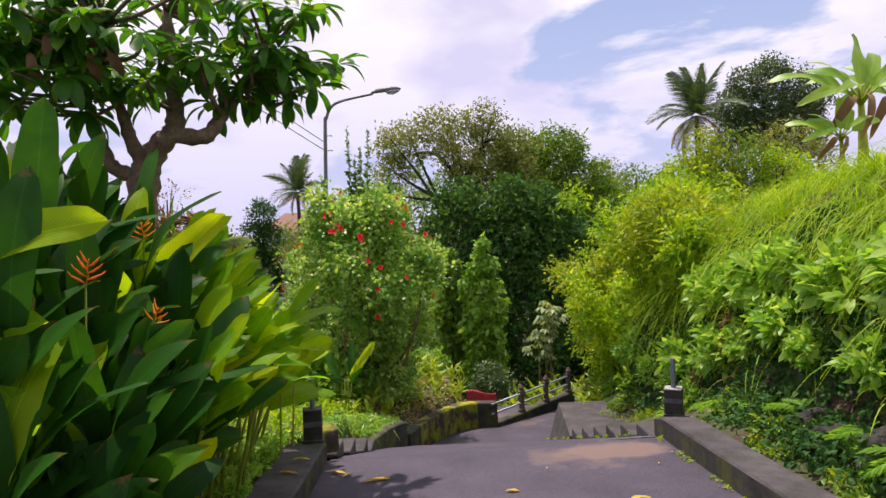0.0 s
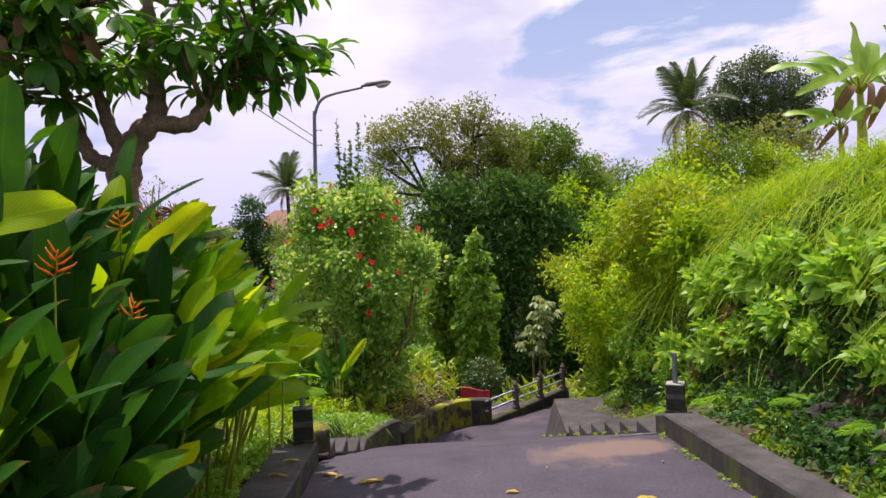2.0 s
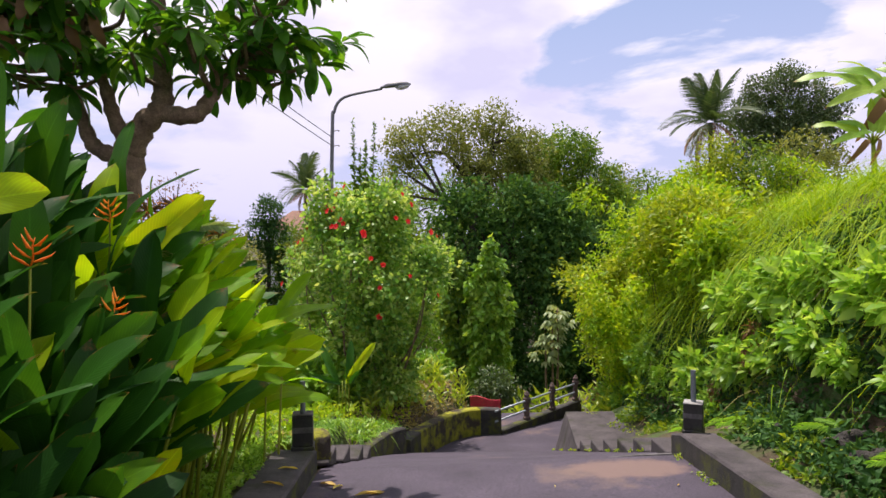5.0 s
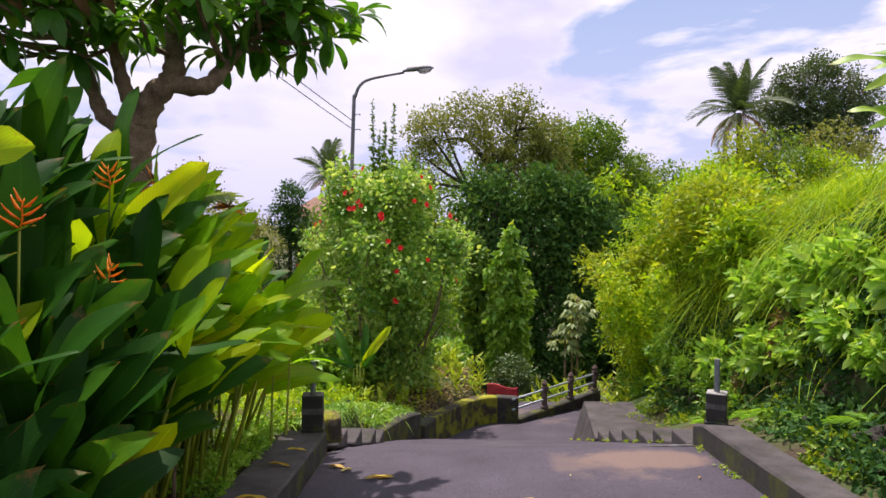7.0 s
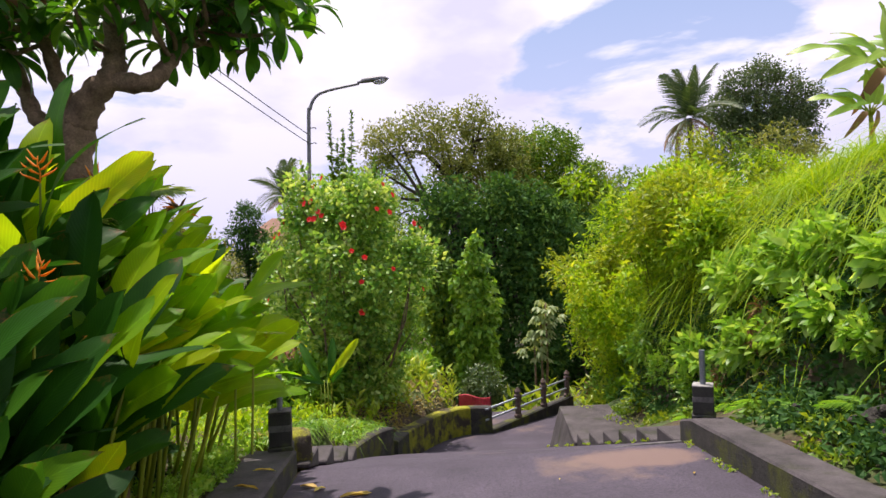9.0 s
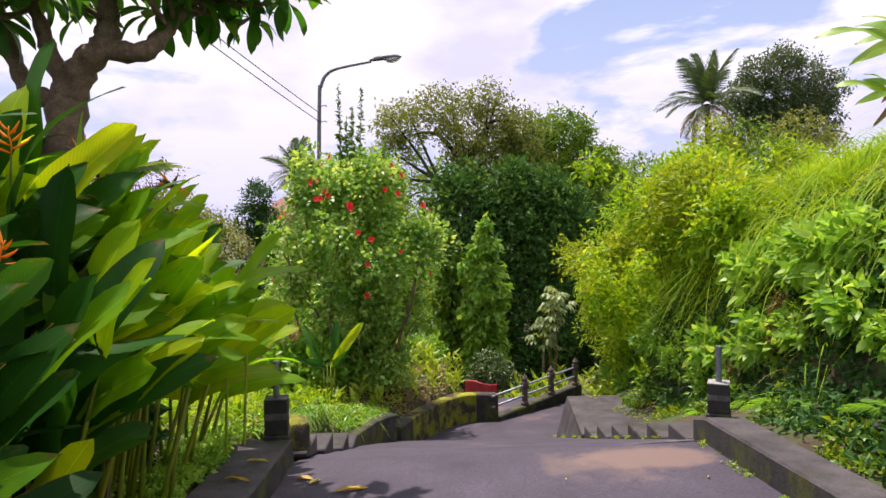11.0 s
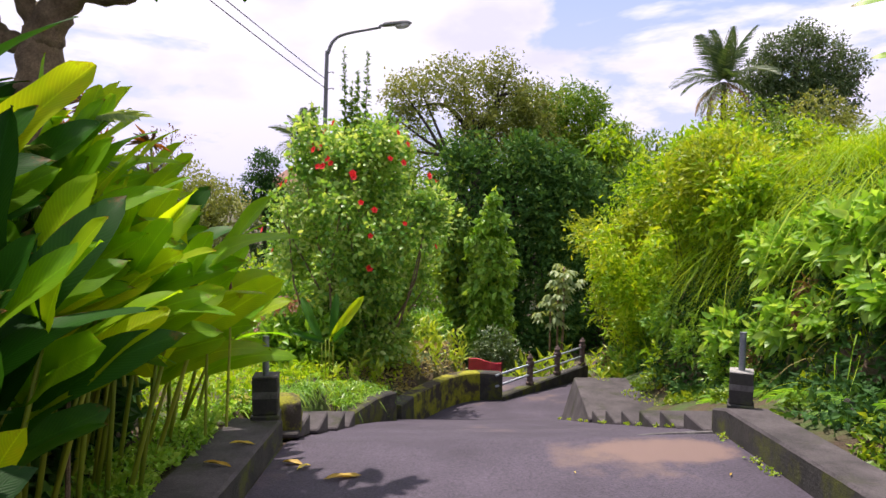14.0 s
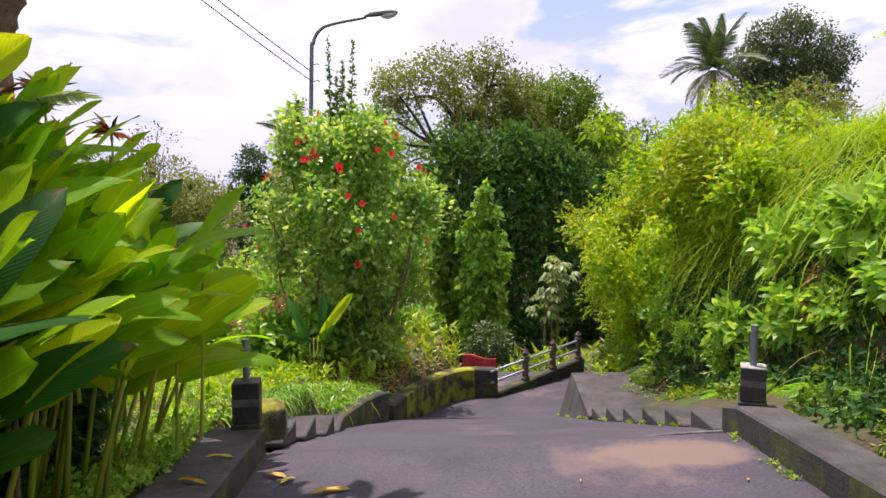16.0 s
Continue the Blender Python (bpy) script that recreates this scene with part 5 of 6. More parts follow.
tree("broad_tree", at(27.2, 56, -3), 19, [(-2.6, 0, 14.6, 1.5, 1.8, 1.3), (-1.4, 0, 16.2, 1.3, 1.5, 1.1), (0.7, 0, 17.3, 1.4, 1.8, 1.0), (2.4, 0, 16.2, 1.5, 1.8, 1.2), (4.3, 0, 15.2, 1.4, 1.6, 1.3), (0, 0, 14.4, 2.2, 2.2, 1.6), (3.0, 0, 13.9, 1.6, 1.8, 1.2), (0, 0, 12.6, 2.6, 2.4, 1.6), (-2.6, 0, 12.2, 1.6, 1.8, 2.0), (3.0, 0, 12.6, 2.2, 2.2, 2.2)], 2000, 12, 0.34, 0.24, L_PALM, "big round-crowned dark tree on the ridge", 51, 0.5, limbs=12)
for k, (x, y, zb, h, w, mt) in enumerate([(12.2, 60, -5, 12.5, 2.6, L_TREEO), (15.6, 62, -5, 13.4, 2.6, L_TREEO), (19.6, 58, -5, 12.0, 2.6, L_TREE), (9.0, 64, -6, 14.5, 3.0, L_TREE), (14.2, 48, -5, 11.4, 2.4, L_TREE), (16.6, 44, -4, 10.6, 2.4, L_SHRUB), (20.3, 46, -4, 12.6, 2.6, L_TREE), (17.6, 45, -4, 12.4, 1.7, L_OLIVE), (22.8, 45, -4, 11.0, 2.4, L_SHRUB), (11.2, 44, -6, 10.5, 2.4, L_TREE), (25, 48, -3, 12.2, 3.0, L_TREEO)]):
    tree("ridge_tree", at(x, y, zb), h, [(0, 0, h * 0.86, w * 0.75, w * 0.75, h * 0.12), (-w * 0.5, 0, h * 0.72, w * 0.7, w * 0.7, h * 0.13), (w * 0.5, 0, h * 0.74, w * 0.7, w * 0.7, h * 0.13), (0, 0, h * 0.55, w, w, h * 0.18), (0, 0, h * 0.3, w, w, h * 0.2)], 750, 10, 0.34, 0.25, mt, "hazy green tree on the far ridge", 60 + k, 0.25, limbs=6, group="trees on the ridge")
tree("dark_tree", at(-12.1, 50, -6.2), 11.5, [(0, 0, 9.9, 1.1, 1.0, 1.2), (-0.5, 0, 8.4, 1.1, 1.0, 1.3), (0.5, 0, 8.0, 1.2, 1.0, 1.6), (0, 0, 5.4, 1.3, 1.2, 2.0)], 700, 11, 0.22, 0.19, L_DEEP, "compact dark green tree beyond the garden", 81, 0.2, limbs=6)
tree("bare_tree", at(-19.5, 52, -6.5), 13.5, [(0, 0, 11.6, 2.0, 1.6, 1.6), (-1, 0, 10.4, 1.6, 1.4, 1.2)], 110, 4, 0.3, 0.22, L_BROWN, "sparse brown thin-leaved tree beyond the garden", 82, 0.2, limbs=26)
for k, (x, y, zb, h, w, mt) in enumerate([(-17, 48, -6.5, 11.0, 2.6, L_TREEO), (-14.6, 46, -6.5, 9.6, 2.4, L_TREEO), (-20.5, 46, -6.5, 11.0, 3.0, L_TREE), (-24, 50, -6.5, 11.9, 3.4, L_TREEO), (-28, 52, -6.5, 11.9, 3.4, L_TREE), (-10.2, 52, -6.5, 9.8, 2.2, L_TREE), (-7.4, 48, -6.5, 10.4, 2.6, L_TREEO), (-5, 44, -6.8, 11.4, 2.8, L_TREE), (-33, 54, -6.5, 12.4, 4.0, L_TREE), (-2, 50, -7, 14.9, 3.2, L_TREE), (2, 56, -7, 14.9, 3.2, L_TREE), (-39, 50, -6.5, 12.4, 4.0, L_TREEO)]):
    tree("garden_tree", at(x, y, zb), h, [(0, 0, h * 0.84, w * 0.75, w * 0.75, h * 0.13), (-w * 0.5, 0, h * 0.7, w * 0.7, w * 0.7, h * 0.14), (w * 0.5, 0, h * 0.72, w * 0.7, w * 0.7, h * 0.14), (0, 0, h * 0.45, w, w, h * 0.25)], 700, 10, 0.32, 0.23, mt, "hazy olive tree beyond the garden", 90 + k, 0.22, limbs=6, group="trees beyond the garden")
for k, (x, y, h, w, mt) in enumerate([(-2.2, 12.7, 1.0, 0.6, L_COL), (-0.6, 17.6, 0.8, 0.7, L_COL), (-2.0, 16.4, 1.4, 0.8, L_OLIVE), (-6.2, 19.5, 2.4, 1.2, L_COL), (-8.4, 22, 2.8, 1.5, L_DEEP), (-4.2, 21, 2.6, 1.3, L_COL), (-10.5, 20, 2.6, 1.5, L_TREEO), (-5.4, 25, 3.6, 1.6, L_SHRUB), (-12.5, 24, 3.4, 1.8, L_TREE), (-7.5, 28, 4.0, 1.8, L_DEEP), (-2.8, 24, 3.4, 1.4, L_DEEP), (-5.0, 16, 1.3, 0.9, L_COL), (-0.8, 26, 4.4, 1.4, L_COL), (-10, 30, 4.4, 2.0, L_COL), (-15, 30, 4.6, 2.2, L_DEEP)]):
    blobs = [(0, 0, h * 0.4, w * 0.8, w * 0.8, h * 0.38), (-w * 0.4, 0, h * 0.6, w * 0.6, w * 0.6, h * 0.3), (w * 0.4, 0.1, h * 0.62, w * 0.6, w * 0.6, h * 0.3)]
    bush("garden_bush", at(x, y, float(land_z(x, y)) - 0.15), blobs, 420, 7, 0.14, 0.17, mt, "leafy green bush in the garden below", "bush", 200 + k, 0.5, 8, group="bushes in the garden")
# The low bushes last in the list are added as dark fill for shade.
for k, (x, y, h, w) in enumerate([(-4.4, 6.2, 2.6, 0.9), (-4.9, 7.8, 2.2, 1.0), (-4.4, 4.6, 3.0, 1.0), (-3.9, 8.6, 1.6, 0.8), (-5.6, 5.2, 3.6, 1.2), (-4.2, 3.0, 3.0, 0.9), (-2.75, 4.6, 1.3, 0.5), (-2.7, 5.3, 1.2, 0.5), (-2.7, 5.95, 1.1, 0.5), (-2.75, 6.6, 1.0, 0.5), (-2.7, 3.9, 1.3, 0.5), (-3.1, 7.3, 1.3, 0.6)]):
    blobs = [(0, 0, h * 0.4, w * 0.8, w * 0.8, h * 0.4), (0, 0, h * 0.75, w * 0.7, w * 0.7, h * 0.28)]
    bush("dark_bush", at(x, y, float(land_z(x, y)) - 0.1), blobs, 420, 7, 0.12, 0.17, L_DEEP, "dark green shady bush behind the flower bed", "bush", 230 + k, 0.5, 8, group="bushes behind the flower bed")

bush("red_leaved_shrub", at(-3.3, 16.2, float(land_z(-3.3, 16.2)) - 0.1), [(0, 0, 0.45, 0.5, 0.5, 0.4), (0.3, 0, 0.7, 0.35, 0.4, 0.35), (-0.35, 0, 0.6, 0.35, 0.4, 0.3)], 150, 8, 0.09, 0.11, L_RED, "low shrub with dusty pink and red-brown leaves", "shrub", 251, 0.5, 7)


def garden_left():
    rng = np.random.default_rng(17)
    # weedy grass on the garden slope
    n = 9000
    x = rng.uniform(-6.5, -0.9, n); y = rng.uniform(7.6, 20.0, n)
    xl = np.where(y < 14.5, wall_back(y), 0.4)
    keep = x < xl - 0.02
    x, y = x[keep], y[keep]; n = len(x)
    z = land_z(x, y) - 0.03
    di = np.stack([rng.normal(0, 0.4, n), rng.normal(0, 0.4, n), np.ones(n)], 1)
    tagged(put("weeds", grass_mesh("weeds", np.stack([x, y, z], 1), di, rng.uniform(0.12, 0.42, n), rng.uniform(0.010, 0.022, n), L_GRASS, rng.uniform(0.3, 1.1, n), rng, 4)), "bright weedy grass on the garden slope", "grass", kind="stuff")
    m = 6000
    x = rng.uniform(-5.5, -0.6, m); y = rng.uniform(7.6, 18.0, m)
    xl = np.where(y < 14.5, wall_back(y), 0.4)
    keep = x < xl
    x, y = x[keep], y[keep]; m = len(x)
    z = land_z(x, y) + 0.22 * rng.random(m) * (0.4 + np.abs(np.sin(x * 3) * np.sin(y * 2.2)))
    tagged(put("ground_cover", leaf_cloud("ground_cover", np.stack([x, y, z], 1), rng.normal(size=(m, 3)) + np.array([0, -0.3, 0.6]), rng.uniform(0.05, 0.12, m), L_SHRUB, 0.5, 0.2, rng)), "mixed low green weeds in the garden", "ground cover", kind="stuff")
    # tufts spilling over the low blocks and the side steps
    n = 1300
    y = rng.uniform(7.75, 11.6, n); x = wall_back(y) + 0.16 - 0.5 * rng.random(n) ** 1.5
    z = np.maximum(land_z(x, y), land_z(x - 0.3, y)) - 0.02
    di = np.stack([rng.normal(0.35, 0.4, n), rng.normal(-0.2, 0.4, n), np.ones(n)], 1)
    tagged(put("weeds", grass_mesh("weeds", np.stack([x, y, z], 1), di, rng.uniform(0.12, 0.30, n), rng.uniform(0.012, 0.024, n), L_COL, rng.uniform(0.5, 1.4, n), rng, 4)), "green tufts spilling over low concrete blocks", "grass", kind="stuff")
    # creeping plants beside the kerb
    m = 2600
    y = rng.uniform(5.4, 7.4, m); x = -1.66 - 0.5 * rng.random(m) ** 1.4 + 0.05 * np.sin(y * 6)
    z = land_z(x, y) + 0.16 * rng.random(m) * (0.5 + 0.5 * np.sin(y * 5) ** 2) + 0.05
    tagged(put("ground_cover", leaf_cloud("ground_cover", np.stack([x, y, z], 1), rng.normal(size=(m, 3)) + np.array([0.3, -0.3, 0.6]), rng.uniform(0.03, 0.065, m), L_BROAD, 0.6, 0.2, rng)), "small-leaved creeping plants beside the kerb", "ground cover", kind="stuff")
    # moss tufts at the foot of the kerb
    m = 900
    y = rng.uniform(3.5, 7.6, m); clump = np.sin(y * 9.0) + np.sin(y * 23.0) > 0.3
    y = y[clump]; m = len(y)
    x = 2.24 - 0.035 * np.abs(rng.normal(size=m)); z = lane_z(x, y) + 0.012 * rng.random(m)
    tagged(put("moss_tufts", leaf_cloud("moss_tufts", np.stack([x, y, z], 1), rng.normal(size=(m, 3)) + np.array([-0.5, 0, 0.8]), rng.uniform(0.015, 0.04, m), L_GINGER, 0.6, 0.2, rng)), "yellow-green moss tufts at the kerb's foot", "moss", kind="stuff")


garden_left()


def ginger(x, y, n, h, seed, mat=None, label="yellow-green ginger clump above the low wall"):
    rng = np.random.default_rng(seed)
    ob = thing("ginger_clump", at(x, y, float(land_z(x, y)) - 0.03), label, "plant", "gingers above the wall")
    for k in range(n):
        p = rng.normal(size=2) * 0.14
        hh = h * rng.uniform(0.6, 1.0)
        ln = rng.normal(size=2) * 0.15
        v, f = tube([(p[0], p[1], 0), (p[0] + ln[0] * 0.4, p[1] + ln[1] * 0.4, hh * 0.5), (p[0] + ln[0], p[1] + ln[1], hh)], [0.012, 0.009, 0.004], 5)
        stalk = put("stalk", mesh_from("stalk", v, f, L_STEM), ob)
        m = 6
        t = np.linspace(0.35, 1.0, m)
        a = rng.random() * 6.28 + np.arange(m) * math.pi + rng.normal(size=m) * 0.3
        pos = np.stack([p[0] + ln[0] * t, p[1] + ln[1] * t, hh * t], 1)
        di = np.stack([np.cos(a) * 0.8, np.sin(a) * 0.8, 0.35 + 0.7 * t], 1)
        put("foliage", leaf_cloud("foliage", pos, di, rng.uniform(0.24, 0.38, m) * (0.5 + 0.7 * h), mat or L_GINGER, 0.27, 0.25, rng), stalk)


for k, (x, y, n, h) in enumerate([(-0.80, 13.3, 5, 0.45), (-0.35, 13.9, 5, 0.5), (-0.05, 14.4, 6, 0.5), (-0.7, 14.1, 6, 0.65), (-0.35, 14.6, 6, 0.65), (0.2, 14.8, 5, 0.55), (0.0, 15.1, 6, 0.7), (0.45, 15.2, 5, 0.6), (-0.95, 14.7, 6, 0.8), (-0.6, 15.1, 6, 0.75), (-0.25, 15.5, 6, 0.75), (0.3, 15.5, 6, 0.7), (-1.0, 15.5, 6, 0.9), (-1.45, 11.6, 4, 0.4), (-0.95, 12.5, 5, 0.4), (-0.5, 16.1, 7, 0.8), (-1.35, 12.2, 5, 0.5), (0.62, 15.0, 4, 0.4), (2.9, 13.15, 5, 0.45), (3.2, 13.7, 6, 0.55), (3.45, 14.6, 6, 0.6), (1.6, 17.2, 7, 0.9), (2.3, 17.8, 7, 1.0), (2.9, 18.2, 7, 1.0), (3.3, 17.6, 6, 0.8)]):
    ginger(x, y, max(3, n - 3) if x < 1 else n, h * (0.72 if x < 1 else 1.0), 300 + k)


def young_heliconia():
    x, y = -1.5, 11.2
    ob = thing("young_heliconia", at(x, y, float(land_z(x, y)) - 0.03), "young heliconia with a few upright bright leaves", "plant")
    for dx, az, el, ln in ((0, 10, 55, 0.8), (-0.1, 150, 58, 0.75), (0.05, -60, 35, 0.45), (0.05, 80, 80, 0.7), (-0.05, 190, 20, 0.5)):
        put("stalk", STALK, ob, Matrix.Translation((dx, 0, 0)) @ Matrix.Diagonal((0.7, 0.7, 0.6, 1)))
        a, e = radians(az), radians(el)
        put("leaf", HELI_LEAF["d" if dx else "h"][1], ob, aim((dx, 0, 0.55), (math.cos(a) * math.cos(e), math.sin(a) * math.cos(e), math.sin(e)), (0, -1, 0.3), ln) @ Matrix.Diagonal((0.6, 1, 1, 1)))


young_heliconia()

# ---- street lamp and cables ----


def street_lamp():
    x, y = -3.35, 21.6
    z0 = float(land_z(x, y))
    ob = thing("street_lamp", at(x, y, z0), "grey steel street lamp with curved arm", "street lamp")
    top = 5.55 - z0
    p = curve_points([(0, 0, -0.2), (0.05, 0, top * 0.5), (0.14, 0, top - 0.35), (0.19, 0, top + 0.02), (0.34, 0, top + 0.34), (0.68, 0, top + 0.53), (1.65, 0, top + 0.72)], 8)
    v, f = tube(p, np.interp(np.arange(len(p)), [0, 16, 48], [0.075, 0.055, 0.035]), 10)
    put("pole", mesh_from("pole", v, f, M_LAMP, smooth=True), ob)
    hx, hz = 1.6, top + 0.71
    prof = [(0, 0.04), (0.06, 0.06), (0.12, 0.07), (0.14, 0.10), (0.4, 0.125), (0.65, 0.12), (0.82, 0.08), (0.92, 0.02)]
    v, f = tube([(hx + a, 0, hz + 0.03 + a * 0.12) for a, r in prof], [r for a, r in prof], 12)
    v[:, 2] = np.where(v[:, 2] < hz + 0.02 + (v[:, 0] - hx) * 0.12, hz + 0.02 + (v[:, 0] - hx) * 0.12, v[:, 2])
    head = put("lamp_head", mesh_from("lamp_head", v, f, M_LAMP, smooth=True), ob, label="dark grey lamp housing")
    v, f = tube([(hx + a, 0, hz + 0.015 + a * 0.12) for a in (0.42, 0.5, 0.65, 0.8, 0.9)], [0.01, 0.10, 0.13, 0.09, 0.01], 12)
    v[:, 2] = np.minimum(v[:, 2], hz + 0.012 + (v[:, 0] - hx) * 0.12)
    m, N, L, pr = nodes_of("lamp_glass")
    pr.inputs["Base Color"].default_value, pr.inputs["Roughness"].default_value = (0.8, 0.8, 0.85, 1), 0.2
    pr.inputs["Transmission Weight"].default_value = 0.7
    put("glass_bowl", mesh_from("glass_bowl", v, f, m, smooth=True), head, label="clear glass bowl")
    for z in (0.55, 1.0):
        v, f = tube([(0.15, 0, top - z), (0.30, -0.02, top - z + 0.03), (0.34, -0.02, top - z)], [0.015, 0.012, 0.03], 6)
        put("bracket", mesh_from("bracket", v, f, M_LAMP), ob)
    for k, (dz, tx, tz) in enumerate(((0.75, -9.6, 8.6), (1.0, -9.2, 8.0))):
        a = np.array([x + 0.15, y, z0 + top - dz]); b = np.array([tx, -3.0, tz + 1.2])
        pts = [a + (b - a) * t - np.array([0, 0, 1.6]) * (t - t * t) for t in np.linspace(0, 1, 24)]
        v, f = tube(pts, [0.012] * 24, 5)
        tagged(put("cable", mesh_from("cable", v, f, M_CABLE)), "thin dark overhead cable tied to the lamp pole", "cable", "overhead cables")


street_lamp()

# ---- small things ----


def fallen_leaves():
    rnd = random.Random(9)
    ms = []
    for k in range(3):
        v, f, uv = blade(1.0, 0.20 + 0.06 * k, 8, 0.2, 0.7, 0.02, 0.5, 90 + k)
        ms.append(mesh_from("fallen_leaf", v, f, L_FALL, uv, True))
    spots = [(-0.78, 6.38, 20, 0.30), (-1.00, 6.58, 60, 0.15), (-1.14, 6.76, -12, 0.17), (0.78, 5.47, -8, 0.17), (1.38, 5.42, 12, 0.22), (0.46, 5.84, 0, 0.13), (-0.72, 5.6, 5, 0.14), (1.9, 6.3, 60, 0.06), (0.2, 5.2, 20, 0.07), (0.9, 6.4, 80, 0.05)]
    for k, (x, y, a, s) in enumerate(spots):
        m = at(x, y, float(lane_z(x, y)) + 0.014, a - 90) @ Matrix.Scale(s, 4)
        tagged(put("fallen_leaf", ms[k % 3], None, m), "curled yellow fallen leaf lying on the lane", "leaf", "fallen leaves")
    for x, y, a, s in ((-1.46, 6.55, 10, 0.18), (-1.5, 6.15, -10, 0.2), (-1.5, 5.35, 5, 0.24), (-1.55, 4.6, 50, 0.2)):
        m = at(x, y, float(road_z(y)) + 0.115, a - 90) @ Matrix.Scale(s, 4)
        tagged(put("fallen_leaf", ms[0], None, m), "yellow fallen leaf lying on the kerb", "leaf", "fallen leaves")


fallen_leaves()


def mortar_lip():
    v, f = tube([(x, y, float(lane_z(x, y)) - 0.004) for x, y in ((1.60, 7.36), (1.85, 7.42), (2.1, 7.46), (2.26, 7.48))], [0.012, 0.02, 0.022, 0.02], 7)
    tagged(put("mortar_lip", mesh_from("mortar_lip", v, f, M_BAND)), "pale mortar lip across the crest", "mortar", kind="structure")


mortar_lip()


def red_net():
    nx, nz = 22, 8
    ob = thing("safety_net", at(0.90, 15.25, -1.95, -8), "sagging red plastic safety net on two canes", "net")
    ch = []
    line = lambda u, w: (u * 0.66 - 0.33, 0.03 * math.sin(u * 9), w * (0.30 + 0.05 * math.sin(u * 5)) - 0.05 * math.sin(u * math.pi) * w)
    for i in range(nx + 1):
        ch.append(tube([line(i / nx, k / nz) for k in range(nz + 1)], [0.012] * (nz + 1), 4))
    for k in range(nz + 1):
        ch.append(tube([line(i / nx, k / nz) for i in range(nx + 1)], [0.012] * (nx + 1), 4))
    v, f = join(ch)
    put("mesh_net", mesh_from("mesh_net", v, f, M_NET), ob)
    for u in (0, 1):
        q = line(u, 1)
        v, f = tube([(q[0], q[1], -0.9), (q[0], q[1], 0.0), (q[0], q[1], 0.36)], [0.012] * 3, 6)
        put("cane", mesh_from("cane", v, f, M_DBARK), ob)


red_net()


def house():
    ob = thing("house", at(-15.0, 78, -6), "distant pale house with a red-brown tiled roof", "house")
    part("wall", box_bm(-3, 3, -3, 3, 0, 9.0), M_WALLP, ob)
    bm = bmesh.new()
    P = [(-3.6, -3.6, 9.0), (3.6, -3.6, 9.0), (3.6, 3.6, 9.0), (-3.6, 3.6, 9.0), (-1.2, 0, 11.2), (1.2, 0, 11.2)]
    vs = [bm.verts.new(p) for p in P]
    for f in ((0, 1, 5, 4), (1, 2, 5), (2, 3, 4, 5), (3, 0, 4), (3, 2, 1, 0)):
        bm.faces.new([vs[k] for k in f])
    part("roof", bm, M_ROOF, ob)


house()


def bank_details():
    """Damp rocks, ferns and dead foliage at the foot of the bank."""
    rnd = random.Random(44)
    for k, (x, y, r) in enumerate([(3.15, 4.6, 0.30), (3.25, 5.1, 0.36), (3.2, 5.7, 0.30), (3.3, 6.2, 0.26), (3.2, 4.1, 0.34), (3.4, 6.7, 0.22), (3.1, 7.0, 0.14)]):
        bm = bmesh.new()
        r *= 0.62
        bmesh.ops.create_icosphere(bm, subdivisions=4, radius=1.0)
        for v in bm.verts:
            n = noise.fractal(v.co * 1.3 + Vector((k * 7.0, 0, 0)), 1.0, 2.0, 5)
            v.co = Vector((v.co.x, v.co.y * 1.15, v.co.z * 0.85)) * r * (1 + 0.55 * n)
        for f in bm.faces:
            f.smooth = True
        me = bpy.data.meshes.new("rock")
        bm.to_mesh(me); bm.free()
        me.materials.append(M_ROCK)
        ob = put("rock", me, None, at(x, y, float(land_z(x, y)) + r * 0.15, rnd.uniform(0, 360)))
        tagged(ob, "dark damp mossy rock bedded in the bank", "rock", "rocks in the bank")
    fern = frond_mesh("frond", 0.5, L_BROAD, 9, 1.1)
    for x, y, z in ((3.35, 6.4, 0.15), (3.4, 5.4, 0.1), (3.3, 7.7, 0.0), (3.45, 8.6, 0.0), (3.3, 4.7, 0.2), (3.2, 9.6, 0.0), (3.1, 6.9, 0.0)):
        ob = thing("fern", at(x, y, float(land_z(x, y)) + z * 0.5), "small bright green fern clinging to the bank", "fern", "ferns on the bank")
        for k in range(7):
            a = k * 0.9 + rnd.random() * 0.4
            el = rnd.uniform(0.2, 0.9)
            put("frond", fern, ob, aim((0, 0, 0), (math.cos(a) * math.cos(el) - 0.3, math.sin(a) * math.cos(el), math.sin(el)), (0, 0, 1), rnd.uniform(0.5, 1.0)))
    for k, (x, y, s) in enumerate([(3.62, 8.45, 0.5), (3.5, 9.3, 0.4), (3.3, 14.6, 0.6)]):
        bush("dead_foliage", at(x, y, float(land_z(x, y)) - 0.05, 0, s), [(-0.2, 0, 0.5, 0.13, 0.25, 0.6), (-0.25, -0.1, 0.0, 0.12, 0.2, 0.5)], 45, 6, 0.06, 0.2, L_BROWN, "withered red-brown foliage hanging on the bank", "dead plant", 400 + k, 0.3, 6, M_DBARK, 1.0, group="dead plants on the bank")


bank_details()


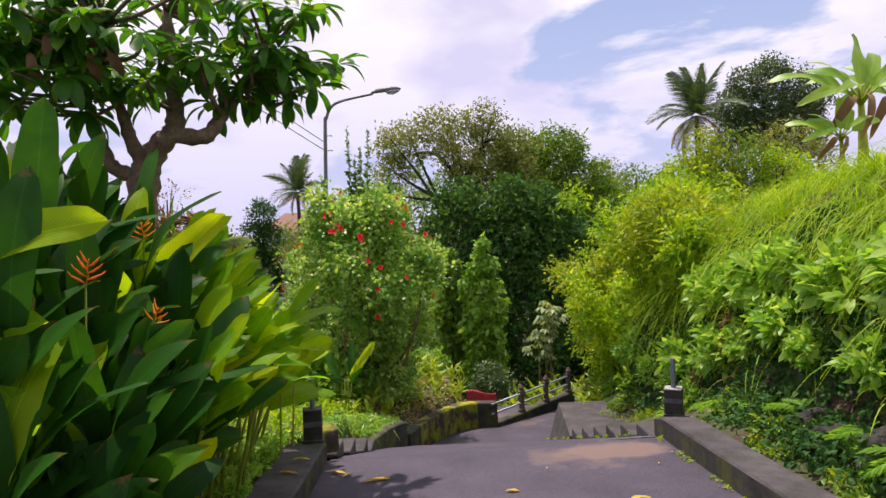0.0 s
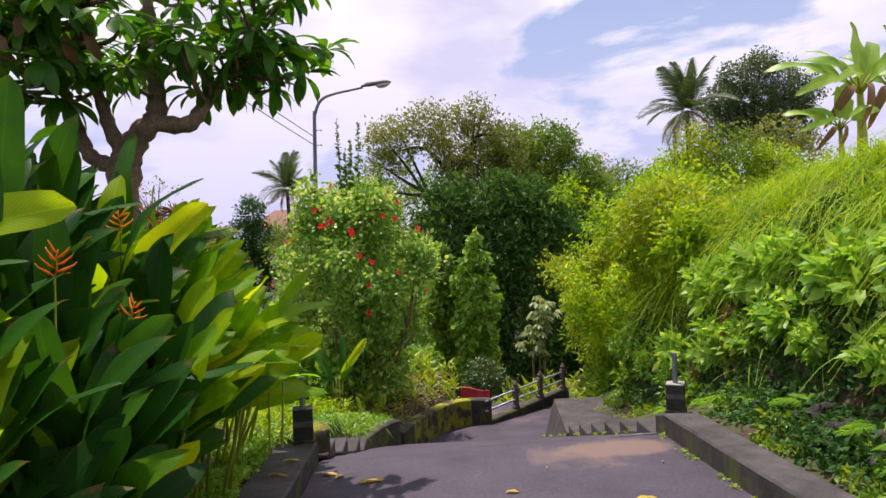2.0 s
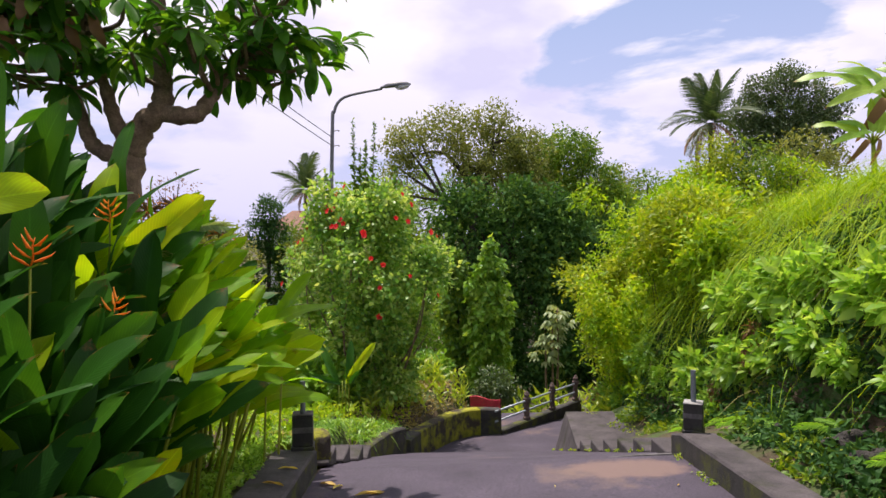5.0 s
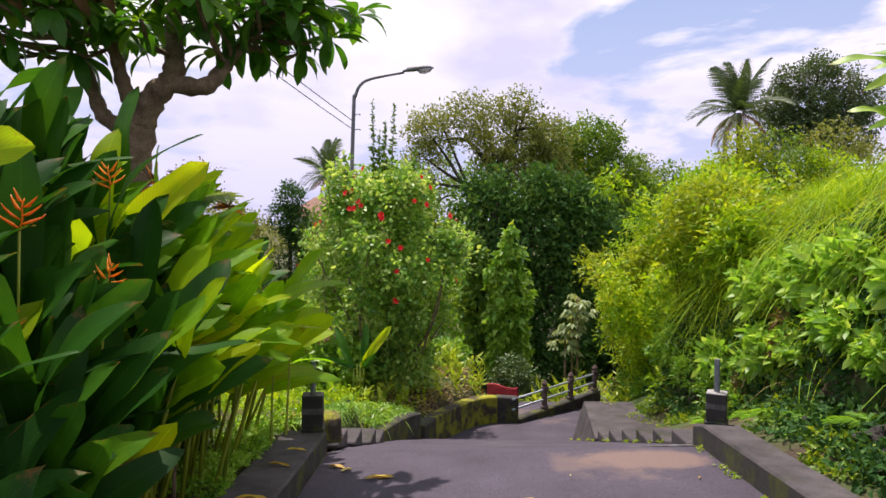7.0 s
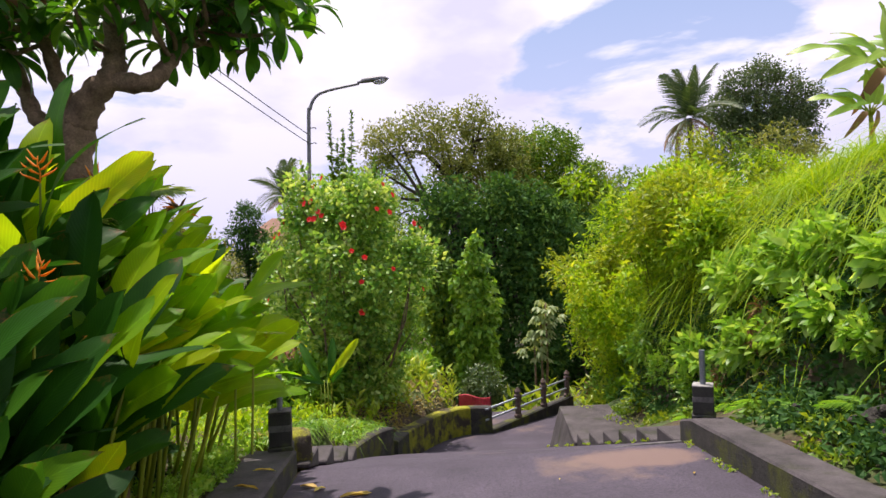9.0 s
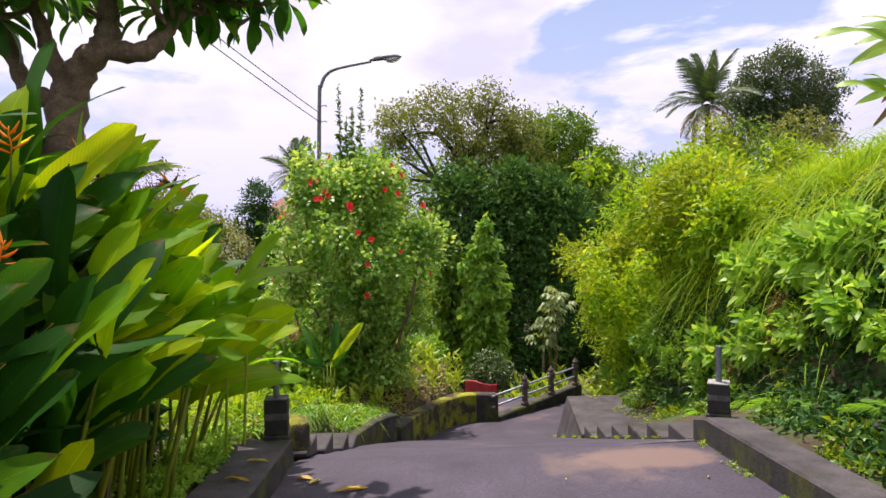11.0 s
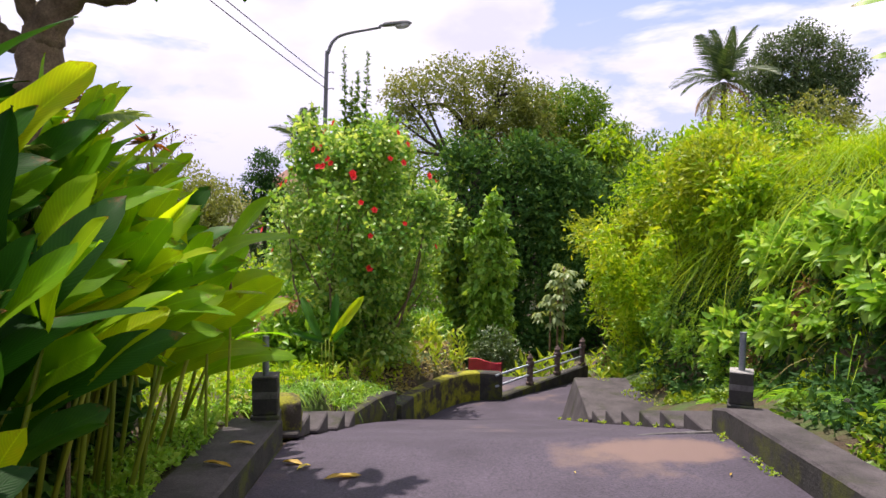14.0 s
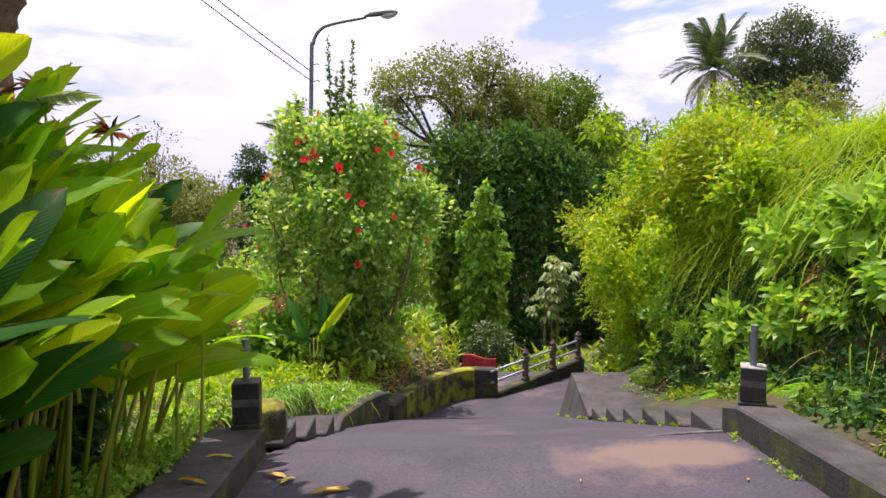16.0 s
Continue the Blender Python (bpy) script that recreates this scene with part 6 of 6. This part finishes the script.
def feathery_plant():
    x, y = -1.88, 5.25
    z0 = float(land_z(x, y))
    ob = thing("feathery_shrub", at(x, y, z0), "grey-green feathery-leaved shrub among heliconias", "shrub")
    fr = frond_mesh("frond", 0.42, L_PALE, 14, 0.9)
    v, f = tube([(0, 0, -0.1), (0.03, 0, 1.0), (0.05, -0.05, 2.0)], [0.014, 0.011, 0.006], 6)
    put("stem", mesh_from("stem", v, f, M_BARK), ob)
    rnd = random.Random(2)
    for k in range(12):
        a = k * 2.4
        el = rnd.uniform(-0.2, 0.7)
        put("frond", fr, ob, aim((0.05, -0.05, 2.0 - 0.05 * k), (math.cos(a) * math.cos(el), math.sin(a) * math.cos(el) - 0.3, math.sin(el)), (0, -0.3, 1), rnd.uniform(0.7, 1.1)))


feathery_plant()


def mossy_stone(x, y, z, sx, sy, sz, seed):
    bm = bmesh.new()
    bmesh.ops.create_cube(bm, size=1.0)
    bmesh.ops.subdivide_edges(bm, edges=bm.edges[:], cuts=7, use_grid_fill=True)
    for v in bm.verts:
        r = v.co.normalized() * 0.62
        v.co = v.co.lerp(r, 0.45)
        n = noise.fractal(v.co * 2.6 + Vector((seed * 5.0, 0, 0)), 1.0, 2.0, 4)
        v.co = Vector((v.co.x * sx, v.co.y * sy, v.co.z * sz)) * (1 + 0.10 * n)
    for f in bm.faces:
        f.smooth = True
    me = bpy.data.meshes.new("stone")
    bm.to_mesh(me); bm.free()
    me.materials.append(M_MOSS)
    tagged(put("stone", me, None, at(x, y, z, 15 * seed)), "rough stone block grown over with yellow moss", "stone", "mossy stones by the steps")


mossy_stone(-1.33, 7.74, -0.46, 0.25, 0.34, 0.34, 1)
mossy_stone(-1.72, 8.2, -0.56, 0.40, 0.42, 0.30, 2)


def dry_flower(x, y, z, a, s=1.0):
    """A spent heliconia flower: a stalk with a bundle of curled brown bracts."""
    ob = thing("spent_flower", at(x, y, z, a), "dried orange-brown heliconia flower among leaves", "flower", "spent flowers")
    rnd = random.Random(int(a))
    v, f = tube([(-0.02, 0.03, -0.85), (0, 0.01, -0.3), (0, 0, 0.03)], [0.010, 0.008, 0.006], 6)
    put("stalk", mesh_from("stalk", v, f, L_STEM), ob)
    for k in range(9 if s < 1.5 else 18):
        q = Vector((rnd.gauss(0, 1), rnd.gauss(0, 1), rnd.gauss(0.2, 0.7))).normalized()
        r = rnd.uniform(0.05, 0.10) * s
        v, f = tube([(0, 0, 0), tuple(q * r * 0.5 + Vector((0, 0, 0.01))), tuple(q * r)], [0.004, 0.011, 0.002], 5)
        put("bract", mesh_from("bract", v, f, L_BRACT if k % 3 == 0 else L_BROWN, smooth=True), ob)


for x, y, z, a in ((-1.42, 6.0, 0.80, 10), (-1.35, 6.25, 0.78, 50), (-1.75, 4.6, 1.05, 90), (-1.7, 4.1, 0.55, 130), (-1.62, 5.3, 1.3, 200), (-2.0, 6.6, 1.55, 320)):
    dry_flower(x, y, z, a)
for x, y, z, a in ((-2.32, 6.0, 1.90, 240), (-2.10, 6.05, 1.94, 280), (-1.86, 6.3, 1.74, 300), (-2.2, 5.95, 1.78, 350)):
    dry_flower(x, y, z, a, 2.0)


def litter_and_moss():
    """Dry leaf litter on the slope above the wall, and moss on the step platform."""
    rng = np.random.default_rng(77)
    n = 2600
    x = rng.uniform(-1.5, 0.8, n); y = rng.uniform(11.8, 16.0, n)
    xl = np.where(y < 14.5, wall_back(y), 0.75)
    keep = x < xl
    x, y = x[keep], y[keep]; n = len(x)
    z = land_z(x, y) + 0.02 + 0.04 * rng.random(n)
    tagged(put("leaf_litter", leaf_cloud("leaf_litter", np.stack([x, y, z], 1), rng.normal(size=(n, 3)) * np.array([1, 1, 0.25]) + np.array([0, 0, 0.1]), rng.uniform(0.05, 0.12, n), L_DRY, 0.45, 0.2, rng)), "straw-coloured dry leaf litter above the wall", "leaf litter", kind="stuff")
    n = 900
    x = 2.35 + 0.75 * rng.random(n); y = rng.uniform(10.7, 12.7, n)
    keep = np.sin(x * 8 + y * 3) + np.sin(y * 5.0) + (x - 2.7) * 2 > 0.6
    x, y = x[keep], y[keep]; n = len(x)
    tagged(put("moss_tufts", leaf_cloud("moss_tufts", np.stack([x, y, np.full(n, -1.357)], 1), rng.normal(size=(n, 3)) + np.array([0, 0, 0.8]), rng.uniform(0.02, 0.05, n), L_GINGER, 0.6, 0.2, rng)), "yellow-green moss on the step platform", "moss", kind="stuff")
    n = 700
    y = rng.uniform(7.6, 12.7, n); x = np.array([float(lane_edges(v)[1]) for v in y]) - 0.02 * rng.random(n)
    keep = np.sin(y * 7.0) + np.sin(y * 17.0) > 0.5
    x, y = x[keep], y[keep]; n = len(x)
    tagged(put("moss_tufts", leaf_cloud("moss_tufts", np.stack([x, y, lane_z(x, y) + 0.015], 1), rng.normal(size=(n, 3)) + np.array([-0.4, 0, 0.8]), rng.uniform(0.02, 0.045, n), L_GINGER, 0.6, 0.2, rng)), "yellow-green moss along the steps' foot", "moss", kind="stuff")


litter_and_moss()
